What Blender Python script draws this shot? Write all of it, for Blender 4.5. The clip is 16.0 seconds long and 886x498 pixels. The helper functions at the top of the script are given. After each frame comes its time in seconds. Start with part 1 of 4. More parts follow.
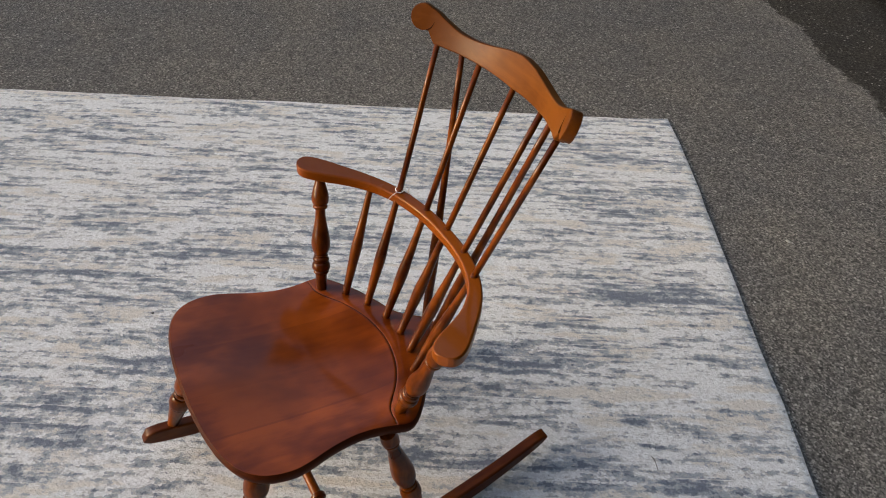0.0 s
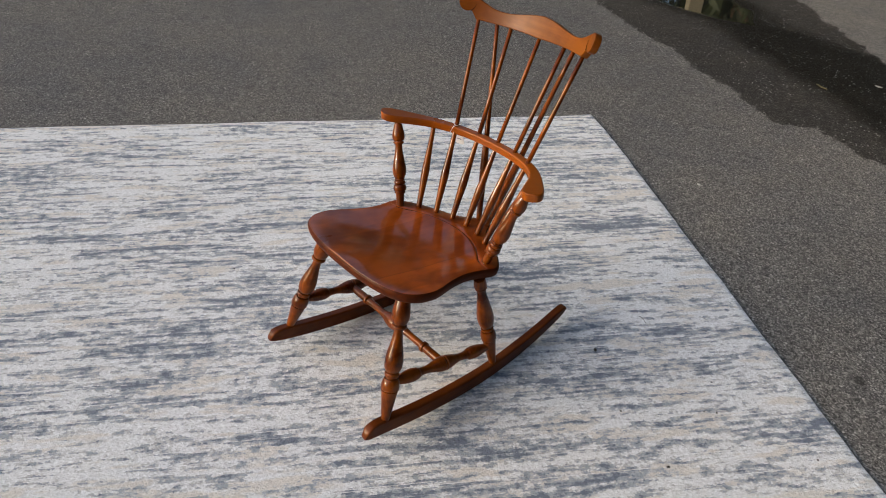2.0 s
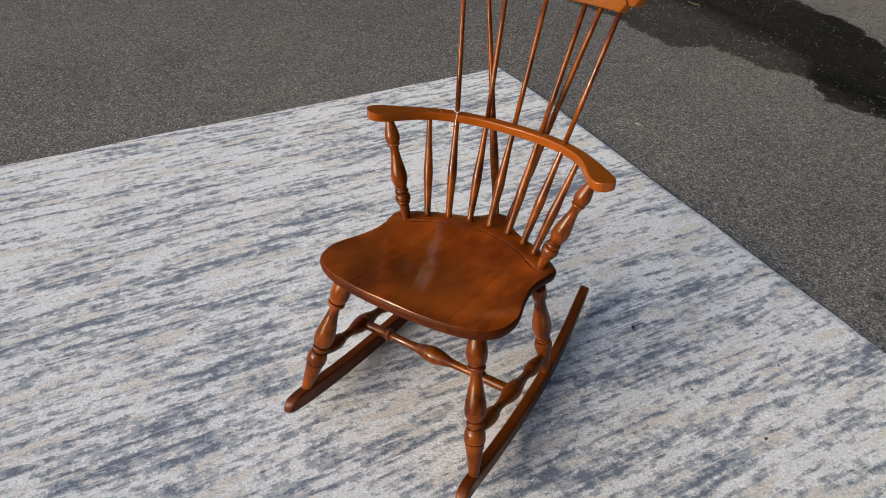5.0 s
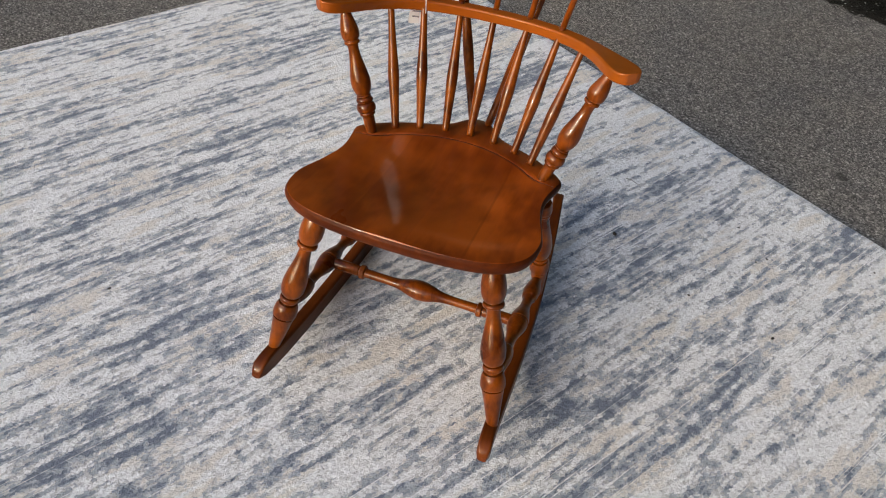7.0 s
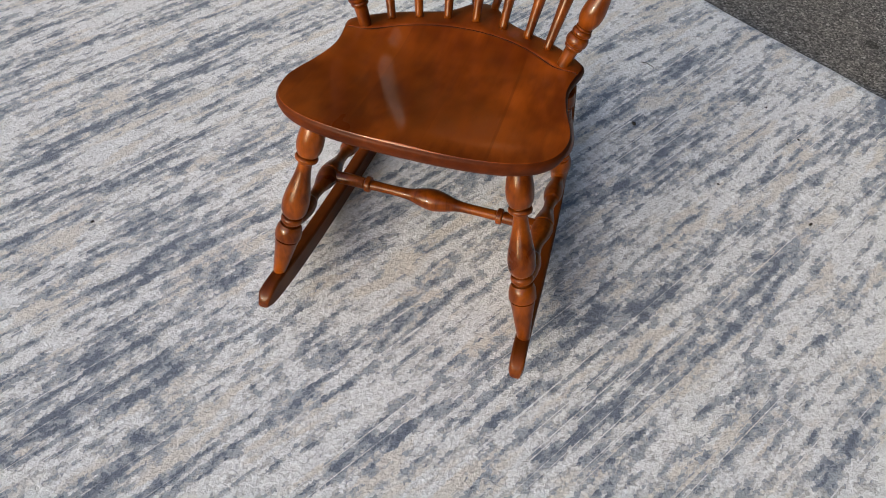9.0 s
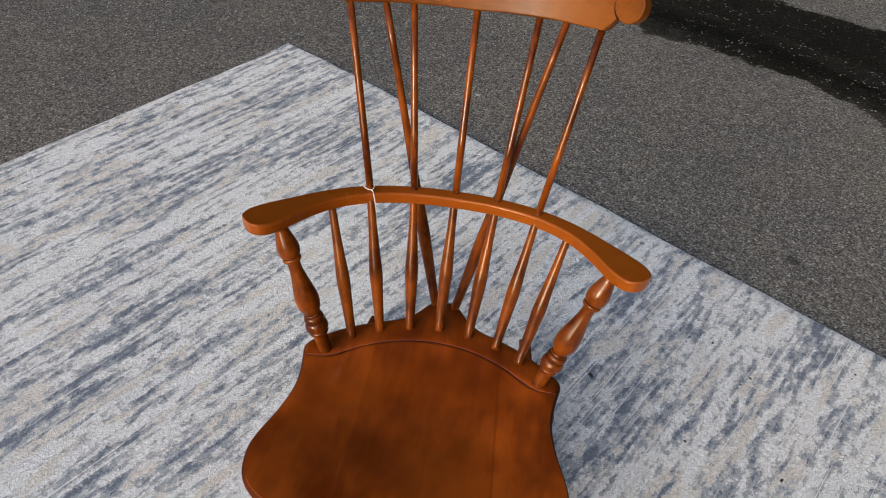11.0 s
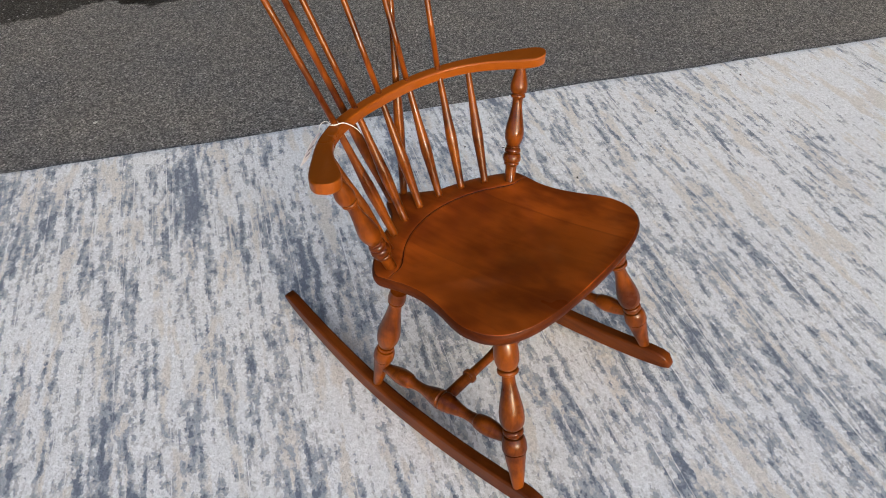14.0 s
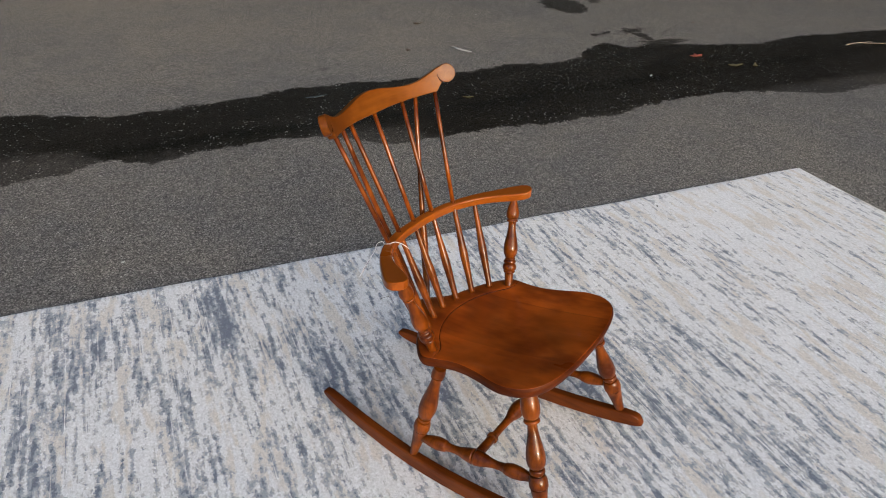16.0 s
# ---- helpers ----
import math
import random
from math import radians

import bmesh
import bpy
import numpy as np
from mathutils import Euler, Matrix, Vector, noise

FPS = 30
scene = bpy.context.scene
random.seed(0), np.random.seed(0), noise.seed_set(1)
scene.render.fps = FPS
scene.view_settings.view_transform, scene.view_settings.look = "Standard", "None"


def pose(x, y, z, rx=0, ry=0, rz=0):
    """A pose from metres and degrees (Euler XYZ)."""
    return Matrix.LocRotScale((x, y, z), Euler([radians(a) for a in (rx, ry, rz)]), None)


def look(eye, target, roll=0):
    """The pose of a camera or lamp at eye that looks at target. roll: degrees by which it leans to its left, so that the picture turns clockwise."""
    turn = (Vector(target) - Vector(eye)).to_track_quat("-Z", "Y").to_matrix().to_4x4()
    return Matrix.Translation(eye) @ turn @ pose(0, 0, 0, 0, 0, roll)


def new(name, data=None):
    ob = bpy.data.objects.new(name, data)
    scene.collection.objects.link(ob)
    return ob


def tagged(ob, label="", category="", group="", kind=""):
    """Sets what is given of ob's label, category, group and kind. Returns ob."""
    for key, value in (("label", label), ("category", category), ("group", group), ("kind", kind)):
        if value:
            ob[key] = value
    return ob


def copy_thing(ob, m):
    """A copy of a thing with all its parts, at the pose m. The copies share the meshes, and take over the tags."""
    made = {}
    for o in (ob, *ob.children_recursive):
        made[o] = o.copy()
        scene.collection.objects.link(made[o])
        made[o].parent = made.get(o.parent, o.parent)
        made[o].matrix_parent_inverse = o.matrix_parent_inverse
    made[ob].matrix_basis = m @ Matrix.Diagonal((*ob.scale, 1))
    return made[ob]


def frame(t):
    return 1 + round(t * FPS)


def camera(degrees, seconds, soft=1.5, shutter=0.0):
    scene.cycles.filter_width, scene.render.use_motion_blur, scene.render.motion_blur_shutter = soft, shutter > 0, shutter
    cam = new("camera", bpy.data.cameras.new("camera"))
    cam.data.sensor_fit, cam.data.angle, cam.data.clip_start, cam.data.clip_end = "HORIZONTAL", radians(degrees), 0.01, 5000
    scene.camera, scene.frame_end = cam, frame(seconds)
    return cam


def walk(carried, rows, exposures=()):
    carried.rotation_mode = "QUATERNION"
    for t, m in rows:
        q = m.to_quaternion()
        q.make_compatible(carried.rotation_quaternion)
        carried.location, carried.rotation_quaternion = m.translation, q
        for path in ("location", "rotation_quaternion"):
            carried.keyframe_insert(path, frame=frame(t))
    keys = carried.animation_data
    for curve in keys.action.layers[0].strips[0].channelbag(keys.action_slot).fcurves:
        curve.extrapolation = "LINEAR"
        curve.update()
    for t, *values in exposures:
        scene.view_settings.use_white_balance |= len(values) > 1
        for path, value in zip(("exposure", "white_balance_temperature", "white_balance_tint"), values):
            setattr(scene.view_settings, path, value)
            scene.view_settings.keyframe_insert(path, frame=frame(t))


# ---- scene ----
cam = camera(62.3, 16.0, soft=1.0, shutter=0.08)
PATH = [
    (0, (0.982, -0.4, 1.593), (-0.308, 0.395, 0.288), 2.5),
    (0.5, (1.06, -0.687, 1.583), (-0.079, 0.409, 0.358), 5.3),
    (1, (1.098, -0.897, 1.578), (-0.045, 0.258, 0.412), 8.5),
    (1.5, (1.303, -1.066, 1.591), (0.101, 0.035, 0.432), 6.4),
    (2, (1.364, -1.222, 1.603), (0.14, -0.112, 0.477), 3.0),
    (2.5, (1.294, -1.439, 1.623), (0.157, -0.195, 0.544), 0.8),
    (3, (1.261, -1.511, 1.634), (0.2, -0.168, 0.6), 1.7),
    (3.5, (1.205, -1.541, 1.618), (0.112, -0.209, 0.603), 2.6),
    (3.7, (1.176, -1.524, 1.605), (0.075, -0.212, 0.574), 2.4),
    (5.8, (0.452, -1.215, 1.506), (-0.109, 0.226, 0.238), 1.5),
    (6, (0.425, -1.209, 1.508), (-0.092, 0.264, 0.258), 2.1),
    (6.5, (0.403, -1.217, 1.47), (-0.07, 0.264, 0.212), 3.7),
    (7, (0.369, -1.206, 1.366), (-0.057, 0.157, -0.033), 4.8),
    (7.5, (0.34, -1.189, 1.29), (-0.051, 0.1, -0.189), 4.3),
    (8, (0.326, -1.193, 1.229), (-0.026, 0.007, -0.331), 4.1),
    (8.2, (0.316, -1.193, 1.224), (-0.011, -0.015, -0.358), 4.2),
    (10.3, (0.238, -0.881, 1.445), (-0.145, 0.405, -0.037), -0.1),
    (10.5, (0.215, -0.844, 1.469), (-0.169, 0.471, 0.011), -0.0),
    (11, (0.085, -0.82, 1.471), (-0.058, 0.639, 0.111), 4.8),
    (11.5, (-0.09, -0.828, 1.504), (0.049, 0.685, 0.203), 2.4),
    (12, (-0.197, -0.685, 1.471), (0.067, 0.839, 0.203), 2.8),
    (12.5, (-0.306, -0.53, 1.484), (0.197, 0.906, 0.186), 2.5),
    (13, (-0.54, -0.542, 1.485), (0.347, 0.674, 0.168), 0.1),
    (13.5, (-0.715, -0.629, 1.448), (0.38, 0.36, 0.098), 0.2),
    (14, (-0.926, -0.791, 1.445), (0.176, 0.192, 0.095), 0.0),
    (14.5, (-1.098, -0.824, 1.498), (0.086, 0.108, 0.184), 1.1),
    (15, (-1.304, -0.836, 1.585), (0.055, 0.065, 0.427), -0.3),
    (15.5, (-1.389, -0.854, 1.638), (0.031, 0.067, 0.573), 2.1),
    (16, (-1.449, -0.861, 1.642), (-0.026, 0.095, 0.611), 2.0),
]
walk(cam, [(t, look(eye, target, roll)) for t, eye, target, roll in PATH],
     [(0, 1.07, 6090, 9.5), (1.5, 1.15, 5960, 9.5), (3.5, 1.23, 5930, 9.5), (6.5, 1.17, 5910, 9.5), (8, 1.19, 5950, 9.5), (10.5, 1.09, 5840, 9.5), (12, 1.08, 5820, 9.5),
      (13, 1.09, 5810, 9.5), (14, 1.25, 5760, 9.5), (16, 1.20, 5730, 9.5)])

# ---- world and light ----
SUN_FROM = Vector((-0.42, -0.87, 0.25)).normalized()
world = bpy.data.worlds.new("sky")
scene.world = world
world.use_nodes = True
wn = world.node_tree
sky = wn.nodes.new("ShaderNodeTexSky")
sky.sky_type = "NISHITA"
sky.sun_disc = False
sky.sun_elevation = math.asin(SUN_FROM.z)
sky.sun_rotation = math.atan2(SUN_FROM.x, SUN_FROM.y)
sky.air_density, sky.dust_density, sky.ozone_density = 1.0, 5.0, 0.5
wn.links.new(sky.outputs["Color"], wn.nodes["Background"].inputs["Color"])
wn.nodes["Background"].inputs["Strength"].default_value = 0.150

sun = new("sun", bpy.data.lights.new("sun", "SUN"))
sun.data.energy = 0.27
sun.data.angle = radians(4)
sun.data.color = (1.0, 0.95, 0.88)
sun.matrix_world = look(SUN_FROM * 20, (0, 0, 0))


# ---- material helpers ----
class Nodes:
    """A small writer for node materials."""

    def __init__(self, name):
        self.mat = bpy.data.materials.new(name)
        self.mat.use_nodes = True
        self.tree = self.mat.node_tree
        self.bsdf = self.tree.nodes["Principled BSDF"]

    def add(self, kind, inputs=None, operation=None, data_type=None, blend_type=None, use_clamp=None):
        node = self.tree.nodes.new(kind)
        if data_type:
            node.data_type = data_type
        if blend_type:
            node.blend_type = blend_type
        if operation:
            node.operation = operation
        if use_clamp:
            node.use_clamp = True
        for key, value in (inputs or {}).items():
            self.put(node.inputs[key], value)
        return node

    def put(self, socket, value):
        if isinstance(value, bpy.types.NodeSocket):
            self.tree.links.new(value, socket)
        else:
            socket.default_value = value

    def set(self, **inputs):
        for key, value in inputs.items():
            self.put(self.bsdf.inputs[key.replace("_", " ")], value)

    def math(self, op, a, b=0.0, c=0.0, clamp=False):
        node = self.add("ShaderNodeMath", operation=op, use_clamp=clamp)
        for n, value in enumerate((a, b, c)):
            self.put(node.inputs[n], value)
        return node.outputs[0]

    def noise(self, vector, scale, detail=4.0, rough=0.5, distortion=0.0):
        return self.add("ShaderNodeTexNoise", {"Vector": vector, "Scale": scale, "Detail": detail, "Roughness": rough,
                                               "Distortion": distortion}).outputs["Fac"]

    def step(self, value, low, high, to_low=0.0, to_high=1.0):
        node = self.add("ShaderNodeMapRange", {"Value": value, "From Min": low, "From Max": high, "To Min": to_low, "To Max": to_high})
        node.interpolation_type = "SMOOTHSTEP"
        return node.outputs["Result"]

    def mix(self, fac, a, b, blend="MIX"):
        node = self.add("ShaderNodeMix", data_type="RGBA", blend_type=blend)
        self.put(node.inputs[0], fac)
        self.put(node.inputs[6], a if isinstance(a, bpy.types.NodeSocket) else (*a, 1))
        self.put(node.inputs[7], b if isinstance(b, bpy.types.NodeSocket) else (*b, 1))
        return node.outputs[2]

    def ramp(self, fac, stops, interpolation="LINEAR"):
        node = self.add("ShaderNodeValToRGB", {"Fac": fac})
        node.color_ramp.interpolation = interpolation
        els = node.color_ramp.elements
        while len(els) < len(stops):
            els.new(0.5)
        for el, (at, colour) in zip(els, stops):
            el.position = at
            el.color = (*colour, 1) if hasattr(colour, "__len__") else (colour, colour, colour, 1)
        return node.outputs["Color"]

    def mapped(self, vector, scale=(1, 1, 1), turn=0.0, move=(0, 0, 0)):
        return self.add("ShaderNodeMapping", {"Vector": vector, "Scale": scale, "Rotation": (0, 0, turn), "Location": move}).outputs[0]

    def coords(self, kind="Object"):
        return self.add("ShaderNodeTexCoord").outputs[kind]

    def bump(self, height, strength, distance):
        return self.add("ShaderNodeBump", {"Height": height, "Strength": strength, "Distance": distance}).outputs["Normal"]


def wood(name, light, dark, along="z", boards=False, roughness=0.30, coat=0.8, gloss=0.07):
    """Stained maple under varnish: long grain, blotches of stain and, on glued panels, boards of different tone."""
    m = Nodes(name)
    p = m.coords()
    stretch = {"x": (5, 60, 60), "y": (60, 5, 60), "z": (60, 60, 5)}[along]
    grain = m.noise(m.mapped(p, stretch), 1.0, 5.0, 0.6, 0.6)
    blotch = m.noise(m.mapped(p, (1, 0.6, 1)), 14.0 if along == "z" else 7.5, 3.0, 0.55)
    fine = m.noise(m.mapped(p, tuple(s * 6 for s in stretch)), 1.0, 3.0, 0.6)
    share = 0.16 if boards else 0.34
    tone = m.math("ADD", m.math("MULTIPLY", grain, share), m.math("MULTIPLY", blotch, 1 - share))
    tint = m.mix(m.step(tone, *((0.35, 0.62) if boards else (0.36, 0.66))), dark, light)
    tint = m.mix(m.math("MULTIPLY", m.step(fine, 0.55, 0.75), 0.14), tint, tuple(c * 0.55 for c in dark))
    if boards:
        sep = m.add("ShaderNodeSeparateXYZ", {"Vector": p})
        x = m.math("ADD", sep.outputs[0], m.math("MULTIPLY", sep.outputs[1], 0.03))
        board = m.ramp(m.math("ADD", m.math("MULTIPLY", x, 1.6), 0.5),
                       [(0.0, 0.62), (0.15, 0.52), (0.328, 0.30), (0.53, 0.42), (0.694, 0.20), (0.700, 0.58), (0.86, 0.50)], "CONSTANT")
        patch = m.noise(m.mapped(p, (1, 0.75, 1), move=(0.31, 0.12, 0)), 5.5, 3.0, 0.5, 0.2)
        tint = m.mix(m.step(patch, 0.46, 0.66, 0.0, 0.55), tint, tuple(c * 0.72 for c in dark))
        tint = m.mix(m.step(board, 0.15, 0.7), m.mix(0.40, tint, tuple(c * 0.62 for c in dark)), tint)
    m.set(Base_Color=tint, Roughness=m.math("ADD", m.math("MULTIPLY", blotch, 0.16), roughness - 0.08), IOR=1.5, Specular_IOR_Level=0.06)
    m.set(Coat_Weight=coat, Coat_Roughness=gloss, Coat_IOR=1.5)
    m.set(Normal=m.bump(m.math("ADD", grain, m.math("MULTIPLY", blotch, 0.6)), 0.05, 0.002))
    return m.mat


SEAT_WOOD = wood("seat_wood", (0.395, 0.0800, 0.0052), (0.140, 0.0238, 0.0020), "y", boards=True, coat=0.75, gloss=0.10)
# seat rim and underside: darker stain, with the shade there put into the colour
SHADED_EDGE_WOOD = wood("shaded_edge_wood", (0.098, 0.0205, 0.0023), (0.043, 0.0084, 0.0011), "y", roughness=0.55, coat=0.05, gloss=0.30)
TURNED_WOOD = wood("turned_wood", (0.186, 0.0445, 0.0022), (0.054, 0.0106, 0.0009), "z", coat=0.44, gloss=0.05)
ARM_WOOD = wood("arm_wood", (0.240, 0.0610, 0.0038), (0.205, 0.0490, 0.0031), "x", coat=0.40)
CREST_WOOD = wood("crest_wood", (0.168, 0.0510, 0.0042), (0.094, 0.0255, 0.0022), "x", roughness=0.42, coat=0.15, gloss=0.25)
ROCKER_WOOD = wood("rocker_wood", (0.128, 0.031, 0.0030), (0.058, 0.0124, 0.0017), "y", roughness=0.42, coat=0.24)


def plain(name, colour, roughness=0.7, vary=0.25, scale=40.0, bump=0.3, distance=0.002, spec=0.5):
    m = Nodes(name)
    p = m.coords()
    n = m.math("ADD", m.math("MULTIPLY", m.noise(p, scale, 4.0), 0.6), m.math("MULTIPLY", m.noise(p, scale * 0.15, 3.0), 0.4))
    m.set(Base_Color=m.mix(m.step(n, 0.3, 0.7), tuple(c * (1 - vary) for c in colour), tuple(min(1.0, c * (1 + vary)) for c in colour)))
    m.set(Roughness=roughness, Specular_IOR_Level=spec, Normal=m.bump(n, bump, distance))
    return m.mat


GROOVE = plain("dark_groove", (0.034, 0.011, 0.004), 0.95, spec=0.03)
PAPER = plain("tag_paper", (0.84, 0.83, 0.87), 0.6, 0.06)
INK = plain("tag_ink", (0.22, 0.21, 0.27), 0.6)
STRING = plain("tag_string", (0.75, 0.72, 0.68), 0.8, 0.1, 300.0)
LEAF_RED = plain("leaf_red", (0.30, 0.075, 0.045), 0.7, 0.4, 60.0)
LEAF_BROWN = plain("leaf_brown", (0.085, 0.052, 0.032), 0.8, 0.4, 60.0)
LEAF_PALE = plain("leaf_pale", (0.50, 0.50, 0.47), 0.7, 0.15, 60.0)
LEAF_BLUE = plain("leaf_blue_grey", (0.085, 0.105, 0.125), 0.8, 0.3, 60.0, spec=0.2)
LEAF_YELLOW = plain("leaf_yellow", (0.16, 0.13, 0.055), 0.7, 0.5, 60.0)
TWIG = plain("twig_bark", (0.25, 0.21, 0.17), 0.8, 0.3, 60.0)
CRUMB = plain("dark_crumb", (0.018, 0.016, 0.015), 0.8)
BARK = plain("tree_bark", (0.10, 0.075, 0.055), 0.9, 0.35, 12.0, 0.6, 0.03)
FOLIAGE = plain("foliage", (0.042, 0.060, 0.028), 0.6, 0.45, 3.0)
CREAM_PAINT = plain("cream_paint", (0.46, 0.42, 0.30), 0.5, 0.08, 8.0)

# ---- asphalt with a run of water across it ----
WET_TURN = math.atan2(-0.493, 0.870)


def asphalt():
    m = Nodes("asphalt")
    p = m.coords()
    sep = m.add("ShaderNodeSeparateXYZ", {"Vector": m.mapped(p, turn=-WET_TURN)})
    u, v = sep.outputs[0], sep.outputs[1]
    # the two banks of the wet run, as distance across it for each place along it
    wobble = m.math("MULTIPLY", m.math("SUBTRACT", m.noise(p, 3.5, 4.0, 0.6), 0.5), 0.24)
    scallop = m.math("MULTIPLY", m.math("SUBTRACT", m.noise(p, 11.0, 3.0, 0.6), 0.5), 0.30)
    fray = m.math("ADD", scallop, m.math("MULTIPLY", m.math("SUBTRACT", m.noise(p, 45.0, 4.0, 0.7), 0.5), 0.16))
    along = m.math("ADD", m.math("MULTIPLY", u, 1 / 12.0), 0.5)
    near = [(-6, 1.90), (-5.28, 1.94), (-4, 1.99), (-3.63, 2.02), (-3.05, 2.05), (-2.68, 2.15), (-2.33, 2.11), (-2.1, 2.165), (-1.83, 2.185),
            (-1.57, 2.16), (-1.46, 2.21), (-1.40, 2.37), (-1.24, 2.39), (-1.06, 2.39), (-0.88, 2.52), (-0.64, 2.38), (-0.53, 2.36), (-0.38, 2.45),
            (0, 2.46), (0.30, 2.40), (0.47, 2.28), (0.67, 2.14), (0.9, 2.15), (1.23, 2.15), (1.57, 2.12), (2.16, 2.05), (2.63, 2.17), (3.14, 2.16),
            (3.6, 1.99), (3.9, 1.85), (4.45, 1.87), (6, 1.80)]
    far = [(-6, 4.20), (-5.12, 4.02), (-4.52, 3.90), (-3.86, 3.79), (-3.45, 3.75), (-3.30, 3.68), (-2.5, 3.55), (-2.08, 3.45), (-1.8, 3.41), (-1.45, 3.39),
           (-1.25, 3.37), (-0.99, 3.24), (-0.7, 3.15), (-0.3, 3.19), (0.03, 3.20), (0.33, 3.27), (0.82, 3.28), (1.0, 3.19), (1.25, 3.20), (1.67, 3.22),
           (2.02, 3.24), (2.5, 3.19), (2.69, 3.27), (2.87, 3.42), (3.11, 3.54), (3.21, 3.30), (3.46, 3.36), (3.73, 3.25), (3.99, 3.12), (4.44, 3.05),
           (4.84, 3.11), (6, 2.98)]
    bank = lambda rows: m.math("MULTIPLY", m.ramp(along, [(x / 12 + 0.5, y / 5) for x, y in rows]), 5.0)  # noqa: E731
    edge = m.math("ADD", wobble, fray)
    inside_near = m.math("ADD", m.math("SUBTRACT", v, bank(near)), m.math("MULTIPLY", edge, 0.45))
    inside_far = m.math("ADD", m.math("SUBTRACT", bank(far), v), m.math("MULTIPLY", edge, 0.45))
    inside = m.math("MINIMUM", inside_near, inside_far)
    wet = m.step(inside, -0.008, 0.012)
    core = m.math("ADD", m.math("SUBTRACT", v, m.math("SUBTRACT", m.step(u, -1.15, -0.75, 2.66, 2.40), m.step(u, 0.5, 1.1, 0.0, 0.34))), m.math("MULTIPLY", edge, 0.9))
    core = m.math("MULTIPLY", m.step(core, -0.07, 0.13), m.step(m.math("ADD", inside_far, m.math("MULTIPLY", edge, 1.2)), m.step(u, -3.4, -2.2, 0.55, 0.02), m.step(u, -3.4, -2.2, 0.30, -0.03), 1.0, 0.0))
    soaked = m.math("MULTIPLY", core, wet)
    # a splash beyond the far bank
    splash = 9.0
    for x, y, turn, length, width in ((5.45, 2.42, 60, 0.33, 0.22), (5.84, 2.28, 0, 0.09, 0.06), (5.00, 1.485, -20, 0.12, 0.06), (4.84, 1.32, 55, 0.18, 0.06),
                                      (4.80, 1.16, -40, 0.18, 0.07), (4.63, 1.70, 20, 0.06, 0.03), (4.74, 1.65, -20, 0.05, 0.025)):
        spot = m.add("ShaderNodeMapping", {"Vector": p, "Location": (x, y, 0), "Rotation": (0, 0, radians(turn)), "Scale": (length, width, 1)})
        spot.vector_type = "TEXTURE"
        far_from = m.add("ShaderNodeVectorMath", {0: spot.outputs[0]}, operation="LENGTH").outputs["Value"]
        splash = m.math("MINIMUM", splash, m.math("MULTIPLY", m.math("SUBTRACT", far_from, 1.0), (length + width) / 2))
    splash = m.step(m.math("ADD", splash, m.math("MULTIPLY", edge, 0.8)), 0.015, -0.01)
    wet = m.math("MAXIMUM", wet, m.math("MULTIPLY", splash, 0.9))
    # standing water in the low part
    pool_near = [(-6, 2.58), (-4.76, 2.54), (-4.43, 2.61), (-4.16, 2.59), (-3.77, 2.54), (-3.57, 2.65), (-3.35, 2.77), (-3.10, 3.02)]
    pool_far = [(-6, 3.30), (-5.33, 3.25), (-4.72, 3.17), (-4.27, 3.14), (-3.89, 3.23), (-3.46, 3.20), (-3.25, 3.08), (-3.10, 3.02)]
    in_pool = m.math("MINIMUM", m.math("SUBTRACT", v, bank(pool_near)), m.math("SUBTRACT", bank(pool_far), v))
    in_pool = m.math("MINIMUM", in_pool, m.math("SUBTRACT", -3.10, u))
    in_pool = m.math("ADD", in_pool, m.math("MULTIPLY", edge, 0.28))
    water = m.step(in_pool, -0.01, 0.05)
    # stones in the binder
    stones = m.add("ShaderNodeTexVoronoi", {"Vector": p, "Scale": 210.0, "Randomness": 1.0})
    chips = m.add("ShaderNodeTexVoronoi", {"Vector": p, "Scale": 75.0, "Randomness": 1.0})
    stone_tone = m.add("ShaderNodeSeparateColor", {"Color": stones.outputs["Color"]}).outputs[0]
    chip_tone = m.add("ShaderNodeSeparateColor", {"Color": chips.outputs["Color"]}).outputs[1]
    blotch = m.math("ADD", m.math("MULTIPLY", m.noise(p, 0.55, 4.0, 0.55), 0.6), m.math("MULTIPLY", m.noise(p, 4.0, 4.0, 0.6), 0.4))
    grit = m.math("ADD", m.math("MULTIPLY", m.noise(p, 340.0, 2.0, 0.6), 0.74), m.math("MULTIPLY", m.noise(p, 55.0, 3.0, 0.65), 0.26))
    base = m.ramp(m.math("ADD", m.math("MULTIPLY", stone_tone, 0.52), m.math("MULTIPLY", grit, 0.48)),
                  [(0.18, (0.036, 0.0355, 0.035)), (0.40, (0.091, 0.0895, 0.087)), (0.62, (0.163, 0.159, 0.153)), (0.82, (0.350, 0.340, 0.325))])
    base = m.mix(m.step(blotch, 0.30, 0.70), m.mix(1.0, base, (0.90, 0.92, 0.96), "MULTIPLY"), m.mix(1.0, base, (1.25, 1.21, 1.13), "MULTIPLY"))
    beyond = m.math("MULTIPLY", m.step(m.math("SUBTRACT", v, bank(far)), -0.2, 0.4), m.step(u, 0.8, 2.8, 1.0, 0.2))
    base = m.mix(m.math("MULTIPLY", beyond, 0.6), base, m.mix(1.0, base, (1.22, 1.19, 1.13), "MULTIPLY"))
    # slightly darker on the near side of the run, towards low u
    darker_near = m.math("MULTIPLY", m.step(m.math("ADD", u, m.math("MULTIPLY", blotch, 2.0)), 0.6, -1.2), m.step(m.math("SUBTRACT", v, bank(near)), 0.1, -0.2))
